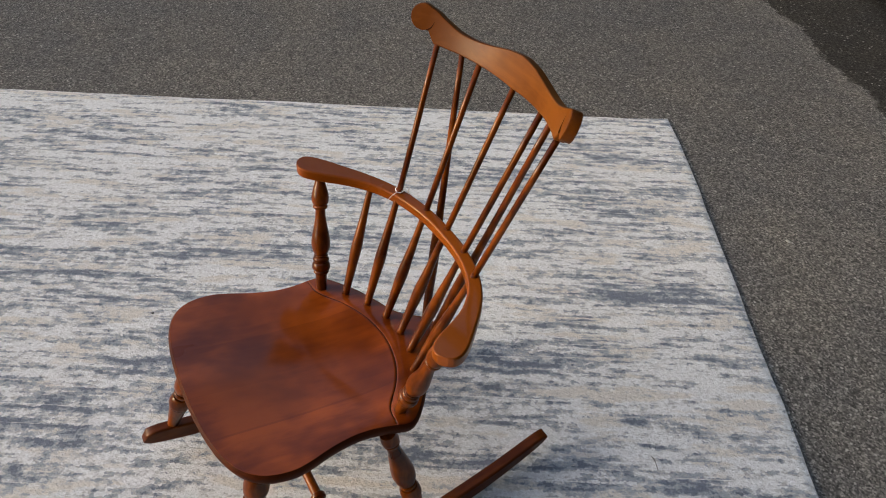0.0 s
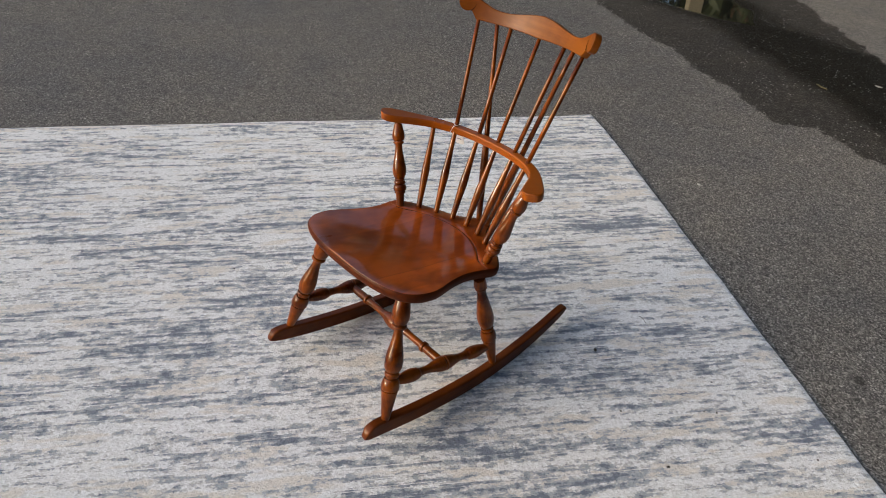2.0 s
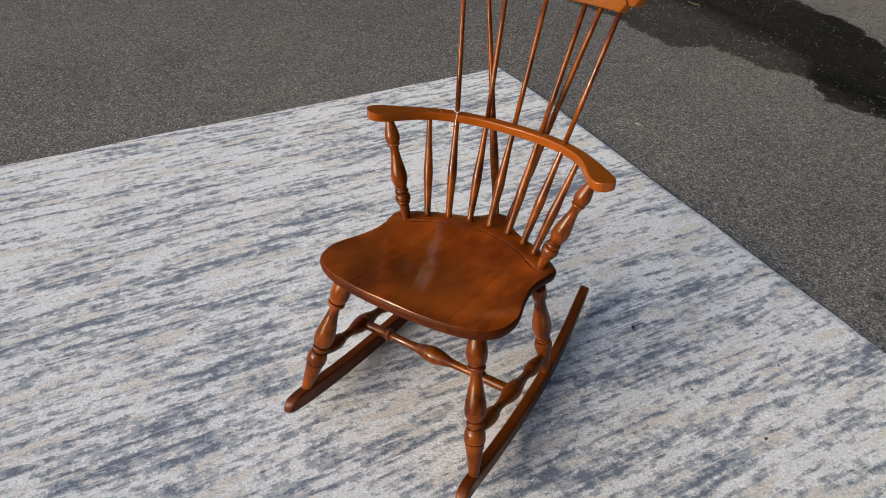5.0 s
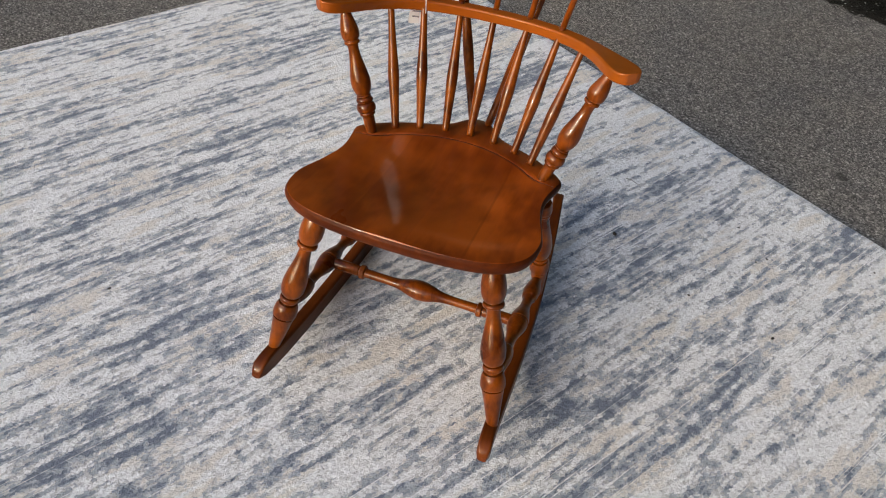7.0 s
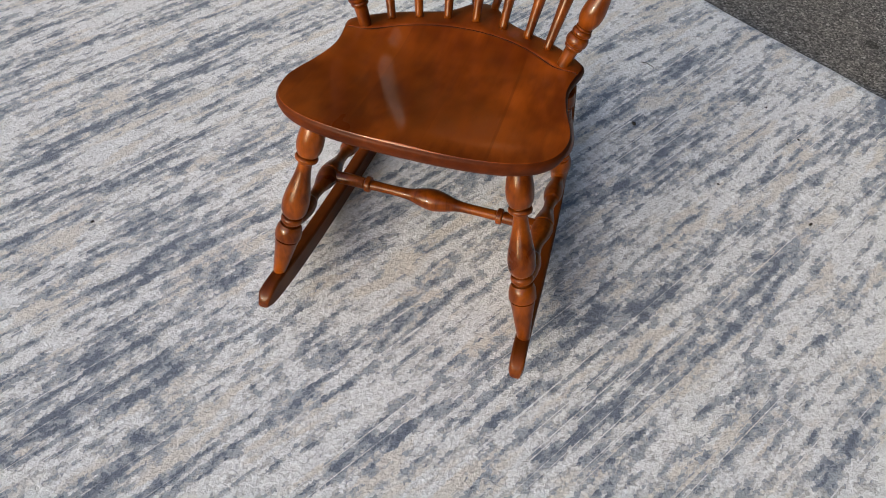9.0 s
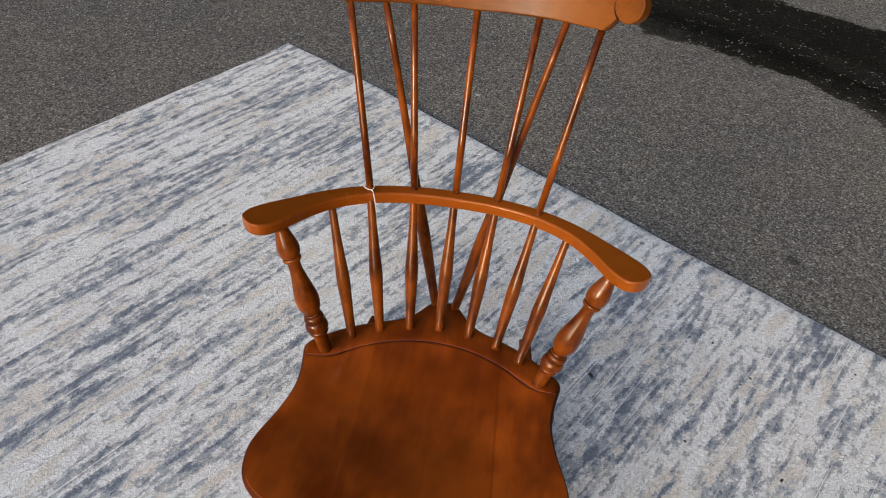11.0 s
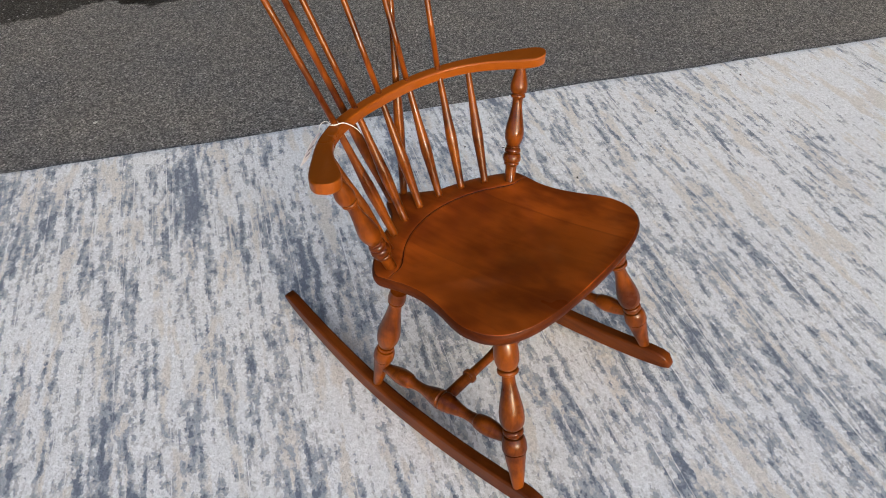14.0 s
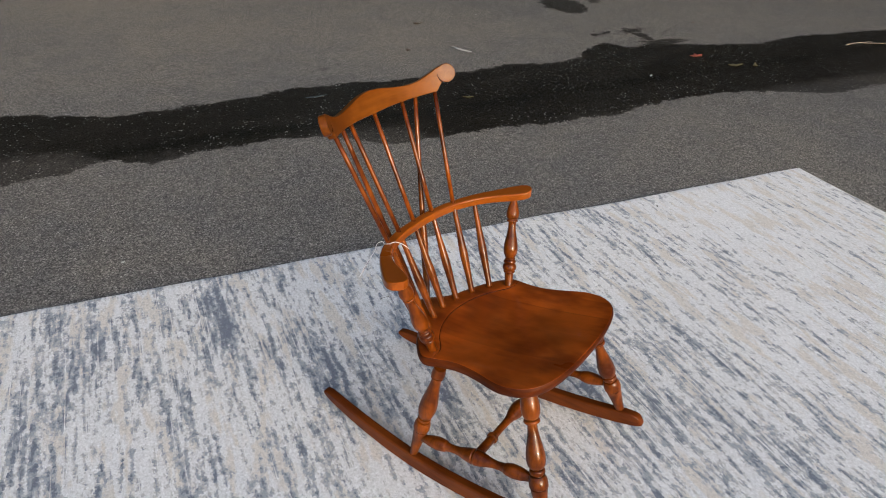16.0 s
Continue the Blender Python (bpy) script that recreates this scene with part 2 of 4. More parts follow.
    base = m.mix(darker_near, base, m.mix(1.0, base, (0.86, 0.86, 0.87), "MULTIPLY"))
    mottle = m.noise(p, 26.0, 3.0, 0.7)
    base = m.mix(m.step(mottle, 0.38, 0.64), m.mix(1.0, base, (0.90, 0.90, 0.905), "MULTIPLY"), m.mix(1.0, base, (1.09, 1.085, 1.075), "MULTIPLY"))
    pit = m.math("MULTIPLY", m.step(chip_tone, 0.10, 0.03), m.step(chips.outputs["Distance"], 0.42, 0.26))
    base = m.mix(m.math("MULTIPLY", pit, 0.6), base, (0.024, 0.023, 0.022))
    bright = m.math("MULTIPLY", m.step(chip_tone, 0.84, 0.95), m.step(chips.outputs["Distance"], 0.36, 0.24))
    base = m.mix(m.math("MULTIPLY", bright, 0.8), base, (0.46, 0.45, 0.42))
    for x, y, reach, depth in ((0.983, 0.950, 0.030, 0.55), (2.375, 2.810, 0.055, 0.30), (1.568, 1.120, 0.045, 0.30)):
        stain = m.add("ShaderNodeVectorMath", {0: p, 1: (x, y, 0)}, operation="DISTANCE").outputs["Value"]
        stain = m.step(m.math("ADD", stain, m.math("MULTIPLY", fray, reach * 3.3)), reach, reach * 0.45)
        base = m.mix(m.math("MULTIPLY", stain, depth), base, (0.025, 0.024, 0.023))
    soaked = m.math("MAXIMUM", m.math("MAXIMUM", soaked, m.math("MULTIPLY", splash, 0.8)), m.step(in_pool, -0.25, 0.0))
    damp = m.mix(1.0, base, (0.34, 0.332, 0.322), "MULTIPLY")
    drenched = m.mix(1.0, base, (0.082, 0.077, 0.071), "MULTIPLY")
    # a narrow channel, black with water, down the middle of the run
    channel = m.math("DIVIDE", m.math("ADD", m.math("SUBTRACT", v, 2.585), m.math("MULTIPLY", edge, 0.55)), 0.075)
    channel = m.math("MULTIPLY", m.math("POWER", 2.718, m.math("MULTIPLY", m.math("MULTIPLY", channel, channel), -1.0)), m.step(u, -1.6, -0.8))
    drenched = m.mix(m.math("MULTIPLY", channel, 0.9), drenched, m.mix(1.0, base, (0.040, 0.040, 0.037), "MULTIPLY"))
    flow = m.noise(m.mapped(m.mapped(p, turn=-WET_TURN), (1.3, 9.0, 1)), 1.0, 4.0, 0.6, 0.4)
    soaked = m.math("MULTIPLY", soaked, m.step(flow, 0.66, 0.44, 0.80, 1.0))
    colour = m.mix(wet, base, m.mix(soaked, damp, drenched))
    # sparkle on wet stones, painted into the base colour as pale specks
    painted_glint = m.math("MULTIPLY", m.math("MULTIPLY", m.step(chip_tone, 0.80, 0.96), m.step(chips.outputs["Distance"], 0.40, 0.24)), m.math("MULTIPLY", wet, m.step(m.noise(p, 2.6, 3.0, 0.6), 0.42, 0.60, 0.25, 1.0)))
    colour = m.mix(m.math("MULTIPLY", painted_glint, 0.9), colour, (0.50, 0.49, 0.46))
    colour = m.mix(water, colour, (0.010, 0.010, 0.008))
    rough = m.math("SUBTRACT", 0.92, m.math("MULTIPLY", wet, 0.34))
    rough = m.math("SUBTRACT", rough, m.math("MULTIPLY", soaked, 0.16))
    rough = m.math("MAXIMUM", m.math("SUBTRACT", rough, water), 0.02)
    relief = m.math("ADD", m.math("MULTIPLY", m.math("SUBTRACT", 1.0, stones.outputs["Distance"]), 0.6), m.math("MULTIPLY", grit, 0.6))
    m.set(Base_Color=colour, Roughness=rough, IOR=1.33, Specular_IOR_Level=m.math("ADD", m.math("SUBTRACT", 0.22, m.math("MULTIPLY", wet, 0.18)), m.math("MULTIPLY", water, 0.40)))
    m.set(Normal=m.bump(relief, m.math("SUBTRACT", 0.55, m.math("MULTIPLY", water, 0.548)), 0.004))
    return m.mat


# ---- woven rug ----
RUG_CORNER = Vector((-0.870, 1.861, 0.0))
RUG_TURN = radians(-31.99)
RUG_ACROSS, RUG_ALONG = 4.26, 3.05


def rug_pile():
    """Worn-looking stripes of blue and beige in an off-white pile. In the rug's own frame stripes run along y."""
    m = Nodes("rug_pile")
    p = m.coords()
    across, along = 230.0, 150.0
    stir = m.add("ShaderNodeTexNoise", {"Vector": p, "Scale": 150.0, "Detail": 3.0}).outputs["Color"]
    stir = m.add("ShaderNodeVectorMath", {0: stir, 1: (0.5, 0.5, 0.5)}, operation="SUBTRACT").outputs[0]
    stir = m.add("ShaderNodeVectorMath", {0: stir, 1: (0.011, 0.016, 0)}, operation="MULTIPLY").outputs[0]
    stirred = m.add("ShaderNodeVectorMath", {0: p, 1: stir}, operation="ADD").outputs[0]
    cells = m.add("ShaderNodeTexVoronoi", {"Vector": m.mapped(stirred, (across, along, 1)), "Scale": 1.0, "Randomness": 1.0})
    cells.voronoi_dimensions = "2D"
    c = m.add("ShaderNodeVectorMath", {0: cells.outputs["Position"], 1: (1 / across, 1 / along, 0)}, operation="MULTIPLY").outputs[0]
    own = m.add("ShaderNodeSeparateColor", {"Color": cells.outputs["Color"]}).outputs[0]
    spread = lambda value, gain: m.math("MULTIPLY", m.math("SUBTRACT", value, 0.5), gain)  # noqa: E731
    streak = m.noise(m.mapped(c, (39, 4.6, 1)), 1.0, 2.0, 0.5)
    wide = m.noise(m.mapped(c, (13, 2.0, 1), move=(3, 7, 0)), 1.0, 2.0, 0.5)
    zone = m.noise(m.mapped(c, (3.0, 1.3, 1), move=(11, 2, 0)), 1.0, 2.0, 0.5)
    dash = m.noise(m.mapped(c, (80, 13, 1), move=(8, 1, 0)), 1.0, 2.0, 0.5)
    clump = m.noise(m.mapped(c, (42, 34, 1), move=(4, 6, 0)), 1.0, 1.0, 0.5)
    blue = m.math("ADD", m.math("ADD", spread(streak, 0.88), spread(wide, 0.50)), m.math("ADD", spread(zone, 0.37), spread(dash, 0.78)))
    blue = m.math("ADD", blue, m.math("ADD", spread(clump, 0.52), spread(own, 0.13)))
    stripe = m.add("ShaderNodeAttribute")
    stripe.attribute_name = "stripe"
    blue = m.math("ADD", blue, m.math("MULTIPLY", stripe.outputs["Fac"], 0.14))
    # thin pale lines in the weave
    pale = m.step(m.noise(m.mapped(p, (150, 1.1, 1), move=(2, 9, 0)), 1.0, 1.0, 0.4), 0.66, 0.70)
    blue = m.math("SUBTRACT", blue, m.math("MULTIPLY", pale, 0.20))
    # the end of the rug past the chair is paler
    blue = m.math("SUBTRACT", blue, m.step(m.add("ShaderNodeSeparateXYZ", {"Vector": p}).outputs[0], 2.5, 3.6, -0.018, 0.11))
    beige = m.noise(m.mapped(c, (17, 3.4, 1), move=(5, 5, 0)), 1.0, 3.0, 0.6)
    white = m.mix(m.step(beige, 0.51, 0.60), (0.735, 0.756, 0.788), (0.665, 0.648, 0.625))
    tint = m.mix(m.step(blue, 0.020, 0.050), white, (0.520, 0.535, 0.555))
    tint = m.mix(m.step(blue, 0.080, 0.115), tint, (0.352, 0.390, 0.450))
    tint = m.mix(m.step(blue, 0.185, 0.255), tint, (0.158, 0.188, 0.250))
    curl = m.noise(m.mapped(stirred, (120, 95, 1)), 1.0, 3.0, 0.6, 0.6)
    fibre = m.noise(m.mapped(p, (520, 330, 1)), 1.0, 2.0, 0.6, 1.0)
    # shade low in the curls is multiplied into the tint, with each tuft's own tone
    pile_shade = m.math("ADD", m.math("ADD", 0.39, m.math("MULTIPLY", own, 0.12)), m.math("ADD", m.math("MULTIPLY", curl, 0.84), m.math("MULTIPLY", fibre, 0.34)))
    tint = m.mix(1.0, tint, m.add("ShaderNodeCombineColor", {0: pile_shade, 1: pile_shade, 2: pile_shade}).outputs[0], "MULTIPLY")
    pile = m.math("ADD", m.math("MULTIPLY", curl, 0.9), m.math("ADD", m.math("MULTIPLY", clump, 0.5), m.math("MULTIPLY", fibre, 0.25)))
    pile = m.math("SUBTRACT", pile, m.math("MULTIPLY", m.step(blue, 0.02, 0.12), 0.35))
    m.set(Base_Color=tint, Roughness=0.95, Specular_IOR_Level=0.15, Sheen_Weight=0.15, Sheen_Roughness=0.5)
    m.set(Normal=m.bump(pile, 0.85, 0.009))
    return m.mat


ASPHALT, RUG_PILE = asphalt(), rug_pile()
RUG_EDGE = plain("rug_binding", (0.66, 0.65, 0.63), 0.9, 0.2, 120.0)


# ---- mesh helpers ----
def part(name, bm, material, parent=None, label="", smooth=True, crisp=0, flat=False):
    """One mesh object. crisp: degrees past which an edge stays sharp. flat: broad faces stay flat beside their rounded edges."""
    mesh = bpy.data.meshes.new(name)
    bmesh.ops.recalc_face_normals(bm, faces=bm.faces)
    bm.to_mesh(mesh)
    bm.free()
    mesh.materials.append(material)
    if smooth:
        for face in mesh.polygons:
            face.use_smooth = True
    ob = new(name, mesh)
    if crisp:
        mesh.set_sharp_from_angle(angle=radians(crisp))
    if flat:
        weighted = ob.modifiers.new("weighted", "WEIGHTED_NORMAL")
        weighted.keep_sharp = True
    if parent:
        ob.parent = parent
    if label:
        tagged(ob, label)
    return ob


def thing(name, label, category, group="", at=None):
    ob = new(name)
    if at is not None:
        ob.matrix_world = at
    return tagged(ob, label, category, group)


def frame_along(way, hint=(0, 0, 1)):
    way = Vector(way).normalized()
    side = way.cross(Vector(hint))
    if side.length < 1e-4:
        side = way.cross(Vector((1, 0, 0)))
    side.normalize()
    return side, side.cross(way).normalized()


def spline(rows, steps):
    """Catmull-Rom through rows of numbers."""
    rows = [np.array(r, float) for r in rows]
    full = [2 * rows[0] - rows[1], *rows, 2 * rows[-1] - rows[-2]]
    out = []
    for a, b, c, d in zip(full, full[1:], full[2:], full[3:]):
        for k in range(steps):
            t = k / steps
            out.append(0.5 * (2 * b + (c - a) * t + (2 * a - 5 * b + 4 * c - d) * t * t + (3 * b - a - 3 * c + d) * t**3))
    return out + [rows[-1]]


def lathe(start, end, profile, sides=20, bm=None):
    """A turned piece between two points; profile: rows of (fraction of the length, radius)."""
    bm = bm or bmesh.new()
    start, end = Vector(start), Vector(end)
    a, b = frame_along(end - start)
    rings = []
    for t, r in profile:
        centre = start.lerp(end, t)
        rings.append([bm.verts.new(centre + r * (math.cos(k * math.tau / sides) * a + math.sin(k * math.tau / sides) * b)) for k in range(sides)])
    for one, two, (t0, r0), (t1, r1) in zip(rings, rings[1:], profile, profile[1:]):
        if (t0, r0) == (t1, r1):
            continue
        for k in range(sides):
            bm.faces.new((one[k], one[(k + 1) % sides], two[(k + 1) % sides], two[k]))
    bm.faces.new(rings[0])
    bm.faces.new(rings[-1])
    return bm


def turned(*pieces, steps=4):
    """A turner's profile from pieces, each smooth in itself and meeting the next in a crisp corner; rows of (fraction, radius)."""
    rows = []
    for piece in pieces:
        rows += [(min(1.0, max(0.0, float(t))), max(0.002, float(r))) for t, r in (spline(piece, steps) if len(piece) > 2 else piece)]
    return [row for n, row in enumerate(rows) if not n or row != rows[n - 1]]


def loft(sections, closed_ends=True, bm=None):
    """Skin over rings of points."""
    bm = bm or bmesh.new()
    rings = [[bm.verts.new(p) for p in ring] for ring in sections]
    n = len(rings[0])
    for one, two in zip(rings, rings[1:]):
        for k in range(n):
            bm.faces.new((one[k], one[(k + 1) % n], two[(k + 1) % n], two[k]))
    if closed_ends:
        bm.faces.new(rings[0])
        bm.faces.new(rings[-1])
    return bm


def rounded(width, height, radius, per=4):
    """A rounded rectangle round the origin, as pairs."""
    radius = min(radius, width / 2 * 0.98, height / 2 * 0.98)
    out = []
    for cx, cy, start in ((1, 1, 0), (-1, 1, 90), (-1, -1, 180), (1, -1, 270)):
        for k in range(per + 1):
            a = radians(start + 90 * k / per)
            out.append((cx * (width / 2 - radius) + radius * math.cos(a), cy * (height / 2 - radius) + radius * math.sin(a)))
    return out


def tube(path, radius, sides=6, bm=None):
    sections = []
    for n, p in enumerate(path):
        way = Vector(path[min(n + 1, len(path) - 1)]) - Vector(path[max(n - 1, 0)])
        a, b = frame_along(way)
        r = radius(n / (len(path) - 1)) if callable(radius) else radius
        sections.append([Vector(p) + r * (math.cos(k * math.tau / sides) * a + math.sin(k * math.tau / sides) * b) for k in range(sides)])
    return loft(sections, bm=bm)


# ---- ground and rug ----
def ground():
    bm = bmesh.new()
    bmesh.ops.create_grid(bm, x_segments=40, y_segments=40, size=150)
    ob = part("ground", bm, ASPHALT, smooth=False)
    ob.location.z = -0.010
    return tagged(ob, "grey asphalt with a dark wet run and a puddle", "asphalt", kind="structure")


# the strongest blue stripes: place across the rug, and from where to where along it
STRIPES = [(0.36, -2.35, -2.08), (1.03, -2.51, -1.95), (1.13, -2.32, -2.05), (1.00, -1.95, -1.50), (1.22, -2.18, -1.95), (1.61, -2.50, -1.95), (1.84, -2.48, -1.93),
           (1.41, -0.90, -0.56), (1.52, -0.98, -0.85), (1.31, -0.68, -0.50), (1.55, -0.58, -0.42), (1.72, -0.80, -0.56), (1.75, -0.54, -0.32), (1.94, -0.88, -0.60),
           (2.12, -1.00, -0.74), (1.19, -1.80, -1.50), (1.68, -2.15, -1.88), (1.92, -2.12, -1.90), (1.92, -1.66, -1.34), (1.46, -1.78, -1.58), (1.67, -1.41, -1.22),
           (2.20, -1.10, -0.86), (2.34, -1.34, -1.10), (2.35, -0.98, -0.76), (0.24, -0.67, -0.40), (0.88, -1.25, -0.96), (0.69, -1.28, -1.06), (2.26, -0.25, -0.06),
           (1.10, -0.50, -0.19), (1.36, -0.80, -0.44), (0.91, -0.26, -0.04), (2.80, -1.52, -1.30)]


def area_rug():
    """Rug with a slightly wavy outline; the frame's x runs along the long edge, y towards the viewer's side."""
    rug = thing("area_rug", "large off-white rug with worn blue and beige stripes", "rug",
                at=Matrix.Translation(RUG_CORNER) @ Matrix.Rotation(RUG_TURN, 4, "Z"))
    nx, ny, thick = 213, 150, 0.0085

    def place(i, j):
        x, y = RUG_ACROSS * i / nx, -RUG_ALONG * j / ny
        fx, fy = i / nx, j / ny
        if j in (0, ny):
            y += 0.010 * noise.noise((x * 2.1, j, 1)) + 0.003 * noise.noise((x * 9, j, 5))
        if i in (0, nx):
            x += 0.010 * noise.noise((i, y * 2.1, 2)) + 0.003 * noise.noise((i, y * 9, 6))
        corner = math.exp(-((x / 0.12) ** 2 + (y / 0.12) ** 2))
        x, y = x - 0.009 * corner, y - 0.017 * corner
        edge = min(fx * RUG_ACROSS, (1 - fx) * RUG_ACROSS, fy * RUG_ALONG, (1 - fy) * RUG_ALONG)
        z = 0.0015 * noise.noise((x * 2.3, y * 2.3, 9)) - 0.003 * math.exp(-edge / 0.01)
        return Vector((x, y, z))

    bm = bmesh.new()
    woven = bm.verts.layers.float.new("stripe")
    top = [[bm.verts.new(place(i, j)) for j in range(ny + 1)] for i in range(nx + 1)]
    for v in bm.verts:
        for x, low, high in STRIPES:
            if abs(v.co.x - x) < 0.12 and low - 0.2 < v.co.y < high + 0.2:
                past = max(low - v.co.y, v.co.y - high, 0.0)
                v[woven] = max(v[woven], math.exp(-((v.co.x - x) / 0.034) ** 2 - (past / 0.07) ** 2))
    for i in range(nx):
        for j in range(ny):
            bm.faces.new((top[i][j], top[i + 1][j], top[i + 1][j + 1], top[i][j + 1]))
    rim = [top[i][0] for i in range(nx)] + [top[nx][j] for j in range(ny)] + [top[i][ny] for i in range(nx, 0, -1)] + [top[0][j] for j in range(ny, 0, -1)]
    path = [v.co.copy() for v in rim]
    low = [bm.verts.new((v.co.x, v.co.y, -thick)) for v in rim]
    for k in range(len(rim)):
        n = (k + 1) % len(rim)
        bm.faces.new((rim[k], rim[n], low[n], low[k]))
    bm.faces.new(low)
    part("woven_top", bm, RUG_PILE, rug, smooth=False)
    part("binding", tube([p + Vector((0, 0, -0.0032)) for p in [*path, path[0]]], 0.0030, 6), RUG_EDGE, rug, "pale overstitched edge")
    return rug


ground()
area_rug()

# ---- rocking chair ----
SEAT_SLOPE, SEAT_Z = 0.165, 0.4155
SEAT_MID = Vector((0.0, -0.10))
# half outline of the seat, from the tail round one side to the front
SEAT_HALF = [(0.0, 0.197), (0.020, 0.193), (0.034, 0.176), (0.052, 0.148), (0.078, 0.124), (0.115, 0.106), (0.160, 0.082), (0.200, 0.052),
             (0.228, 0.024), (0.236, 0.006), (0.232, -0.018), (0.226, -0.050), (0.223, -0.082), (0.225, -0.115), (0.234, -0.160), (0.247, -0.205),
             (0.252, -0.240), (0.244, -0.284), (0.221, -0.316), (0.182, -0.338), (0.130, -0.351), (0.065, -0.358), (0.0, -0.360)]
# half of the line carved between the dished seat and the flat deck behind it
LINE_HALF = [(0.0, 0.066), (0.040, 0.062), (0.085, 0.050), (0.130, 0.027), (0.161, 0.003), (0.182, -0.012), (0.206, -0.018), (0.233, -0.013)]


def polar(rows, steps=8):
    """Rows of (x, y) as (angle from +y, radius) about the middle of the seat."""
    out = []
    for x, y in spline(rows, steps):
        dx, dy = x - SEAT_MID.x, y - SEAT_MID.y
        out.append((math.atan2(dx, dy), math.hypot(dx, dy)))
    return np.array(sorted(out))


def seat():
    rim, line = polar(SEAT_HALF), polar(LINE_HALF)
    last = line[-1][0]
    bm = bmesh.new()
    around = 288

    def plane(x, y):
        return SEAT_Z - SEAT_SLOPE * y

    def top(x, y, r, r_line, r_dish, side, carved):
        z = plane(x, y)
        inside = max(0.0, 1 - (r / r_dish) ** 2)
        z -= 0.015 * inside ** (0.9 + 0.6 * side) * (0.55 + 0.45 * min(1, max(0, (y + 0.36) / 0.25)))
        z += 0.004 * math.exp(-((x / 0.05) ** 2)) * max(0.0, min(1.0, (-y - 0.18) / 0.14))
        if carved:
            z -= 0.0016 * math.exp(-((r - r_line) / 0.0018) ** 2)
        return z

    columns = []
    for k in range(around):
        angle = k * math.tau / around
        folded = abs((angle + math.pi) % math.tau - math.pi)
        sx = 1 if math.sin(angle) >= 0 else -1
        r_rim = float(np.interp(folded, rim[:, 0], rim[:, 1]))
        carved = folded < last + 0.01
        r_line = float(np.interp(folded, line[:, 0], line[:, 1])) if carved else r_rim * 0.97
        r_line = min(r_line, r_rim - 0.009)
        # the hollow ends at the carved line behind, and runs out softly towards the sides and the front
        side = min(1.0, max(0.0, (folded - 0.85) / 0.65))
        side = side * side * (3 - 2 * side)
        r_dish = (1 - side) * float(np.interp(min(folded, 1.0), line[:, 0], line[:, 1])) + side * r_rim * 0.95
        radii = [r_line * t for t in (0.10, 0.2, 0.3, 0.4, 0.5, 0.6, 0.68, 0.76, 0.83, 0.89, 0.93, 0.96)]
        radii += [r_line - 0.0035, r_line - 0.0018, r_line - 0.0008, r_line, r_line + 0.0008, r_line + 0.0018, r_line + 0.0035]
        rest = r_rim - 0.0085 - (r_line + 0.0035)
        radii += [r_line + 0.0035 + rest * t for t in (0.25, 0.5, 0.75, 1.0)] if rest > 0.002 else [r_line + 0.0035 + 0.0001 * t for t in (1, 2, 3, 4)]
        column = []
        for r in radii:
            x, y = SEAT_MID.x + r * math.sin(folded) * sx, SEAT_MID.y + r * math.cos(folded)
            column.append((x, y, top(x, y, r, r_line, r_dish, side, carved)))
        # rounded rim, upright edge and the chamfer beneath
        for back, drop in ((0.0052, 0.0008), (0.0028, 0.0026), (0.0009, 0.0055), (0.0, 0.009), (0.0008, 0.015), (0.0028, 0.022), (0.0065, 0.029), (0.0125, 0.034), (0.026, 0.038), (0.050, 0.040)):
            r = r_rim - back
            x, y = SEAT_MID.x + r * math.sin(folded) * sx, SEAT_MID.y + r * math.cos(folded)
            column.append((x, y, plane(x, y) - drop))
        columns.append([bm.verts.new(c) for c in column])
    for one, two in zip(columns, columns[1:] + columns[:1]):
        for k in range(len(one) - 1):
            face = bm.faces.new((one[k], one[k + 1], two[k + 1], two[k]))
            # from the rim down, the wood with shade in its colour
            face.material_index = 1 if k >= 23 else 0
    bm.faces.new([c[0] for c in columns])
    bm.faces.new([c[-1] for c in columns])
    return bm


LEG_FRONT = turned(
    [(0, .0155), (.06, .0192), (.11, .0226), (.16, .0243), (.20, .0235), (.228, .0204), (.238, .0184)],
    [(.238, .0190), (.239, .0155), (.247, .0150), (.248, .0192)], [(.248, .0192), (.253, .0208), (.260, .0213), (.267, .0208), (.272, .0192)],
    [(.272, .0192), (.273, .0140), (.285, .0129), (.31, .0129), (.36, .0150), (.43, .0200), (.49, .0240), (.535, .0252), (.575, .0240), (.600, .0202), (.608, .0174)],
    [(.608, .0174), (.609, .0150), (.616, .0150), (.617, .0186)], [(.617, .0186), (.624, .0203), (.633, .0207), (.642, .0203), (.649, .0186)],
    [(.649, .0186), (.650, .0150), (.657, .0146), (.664, .0150), (.665, .0196)],
    [(.665, .0196), (.685, .0230), (.71, .0248), (.735, .0252), (.750, .0248), (.754, .0236)],
    [(.754, .0236), (.755, .0200), (.762, .0200), (.763, .0228)], [(.763, .0228), (.85, .0184), (.93, .0147), (1, .0115)])
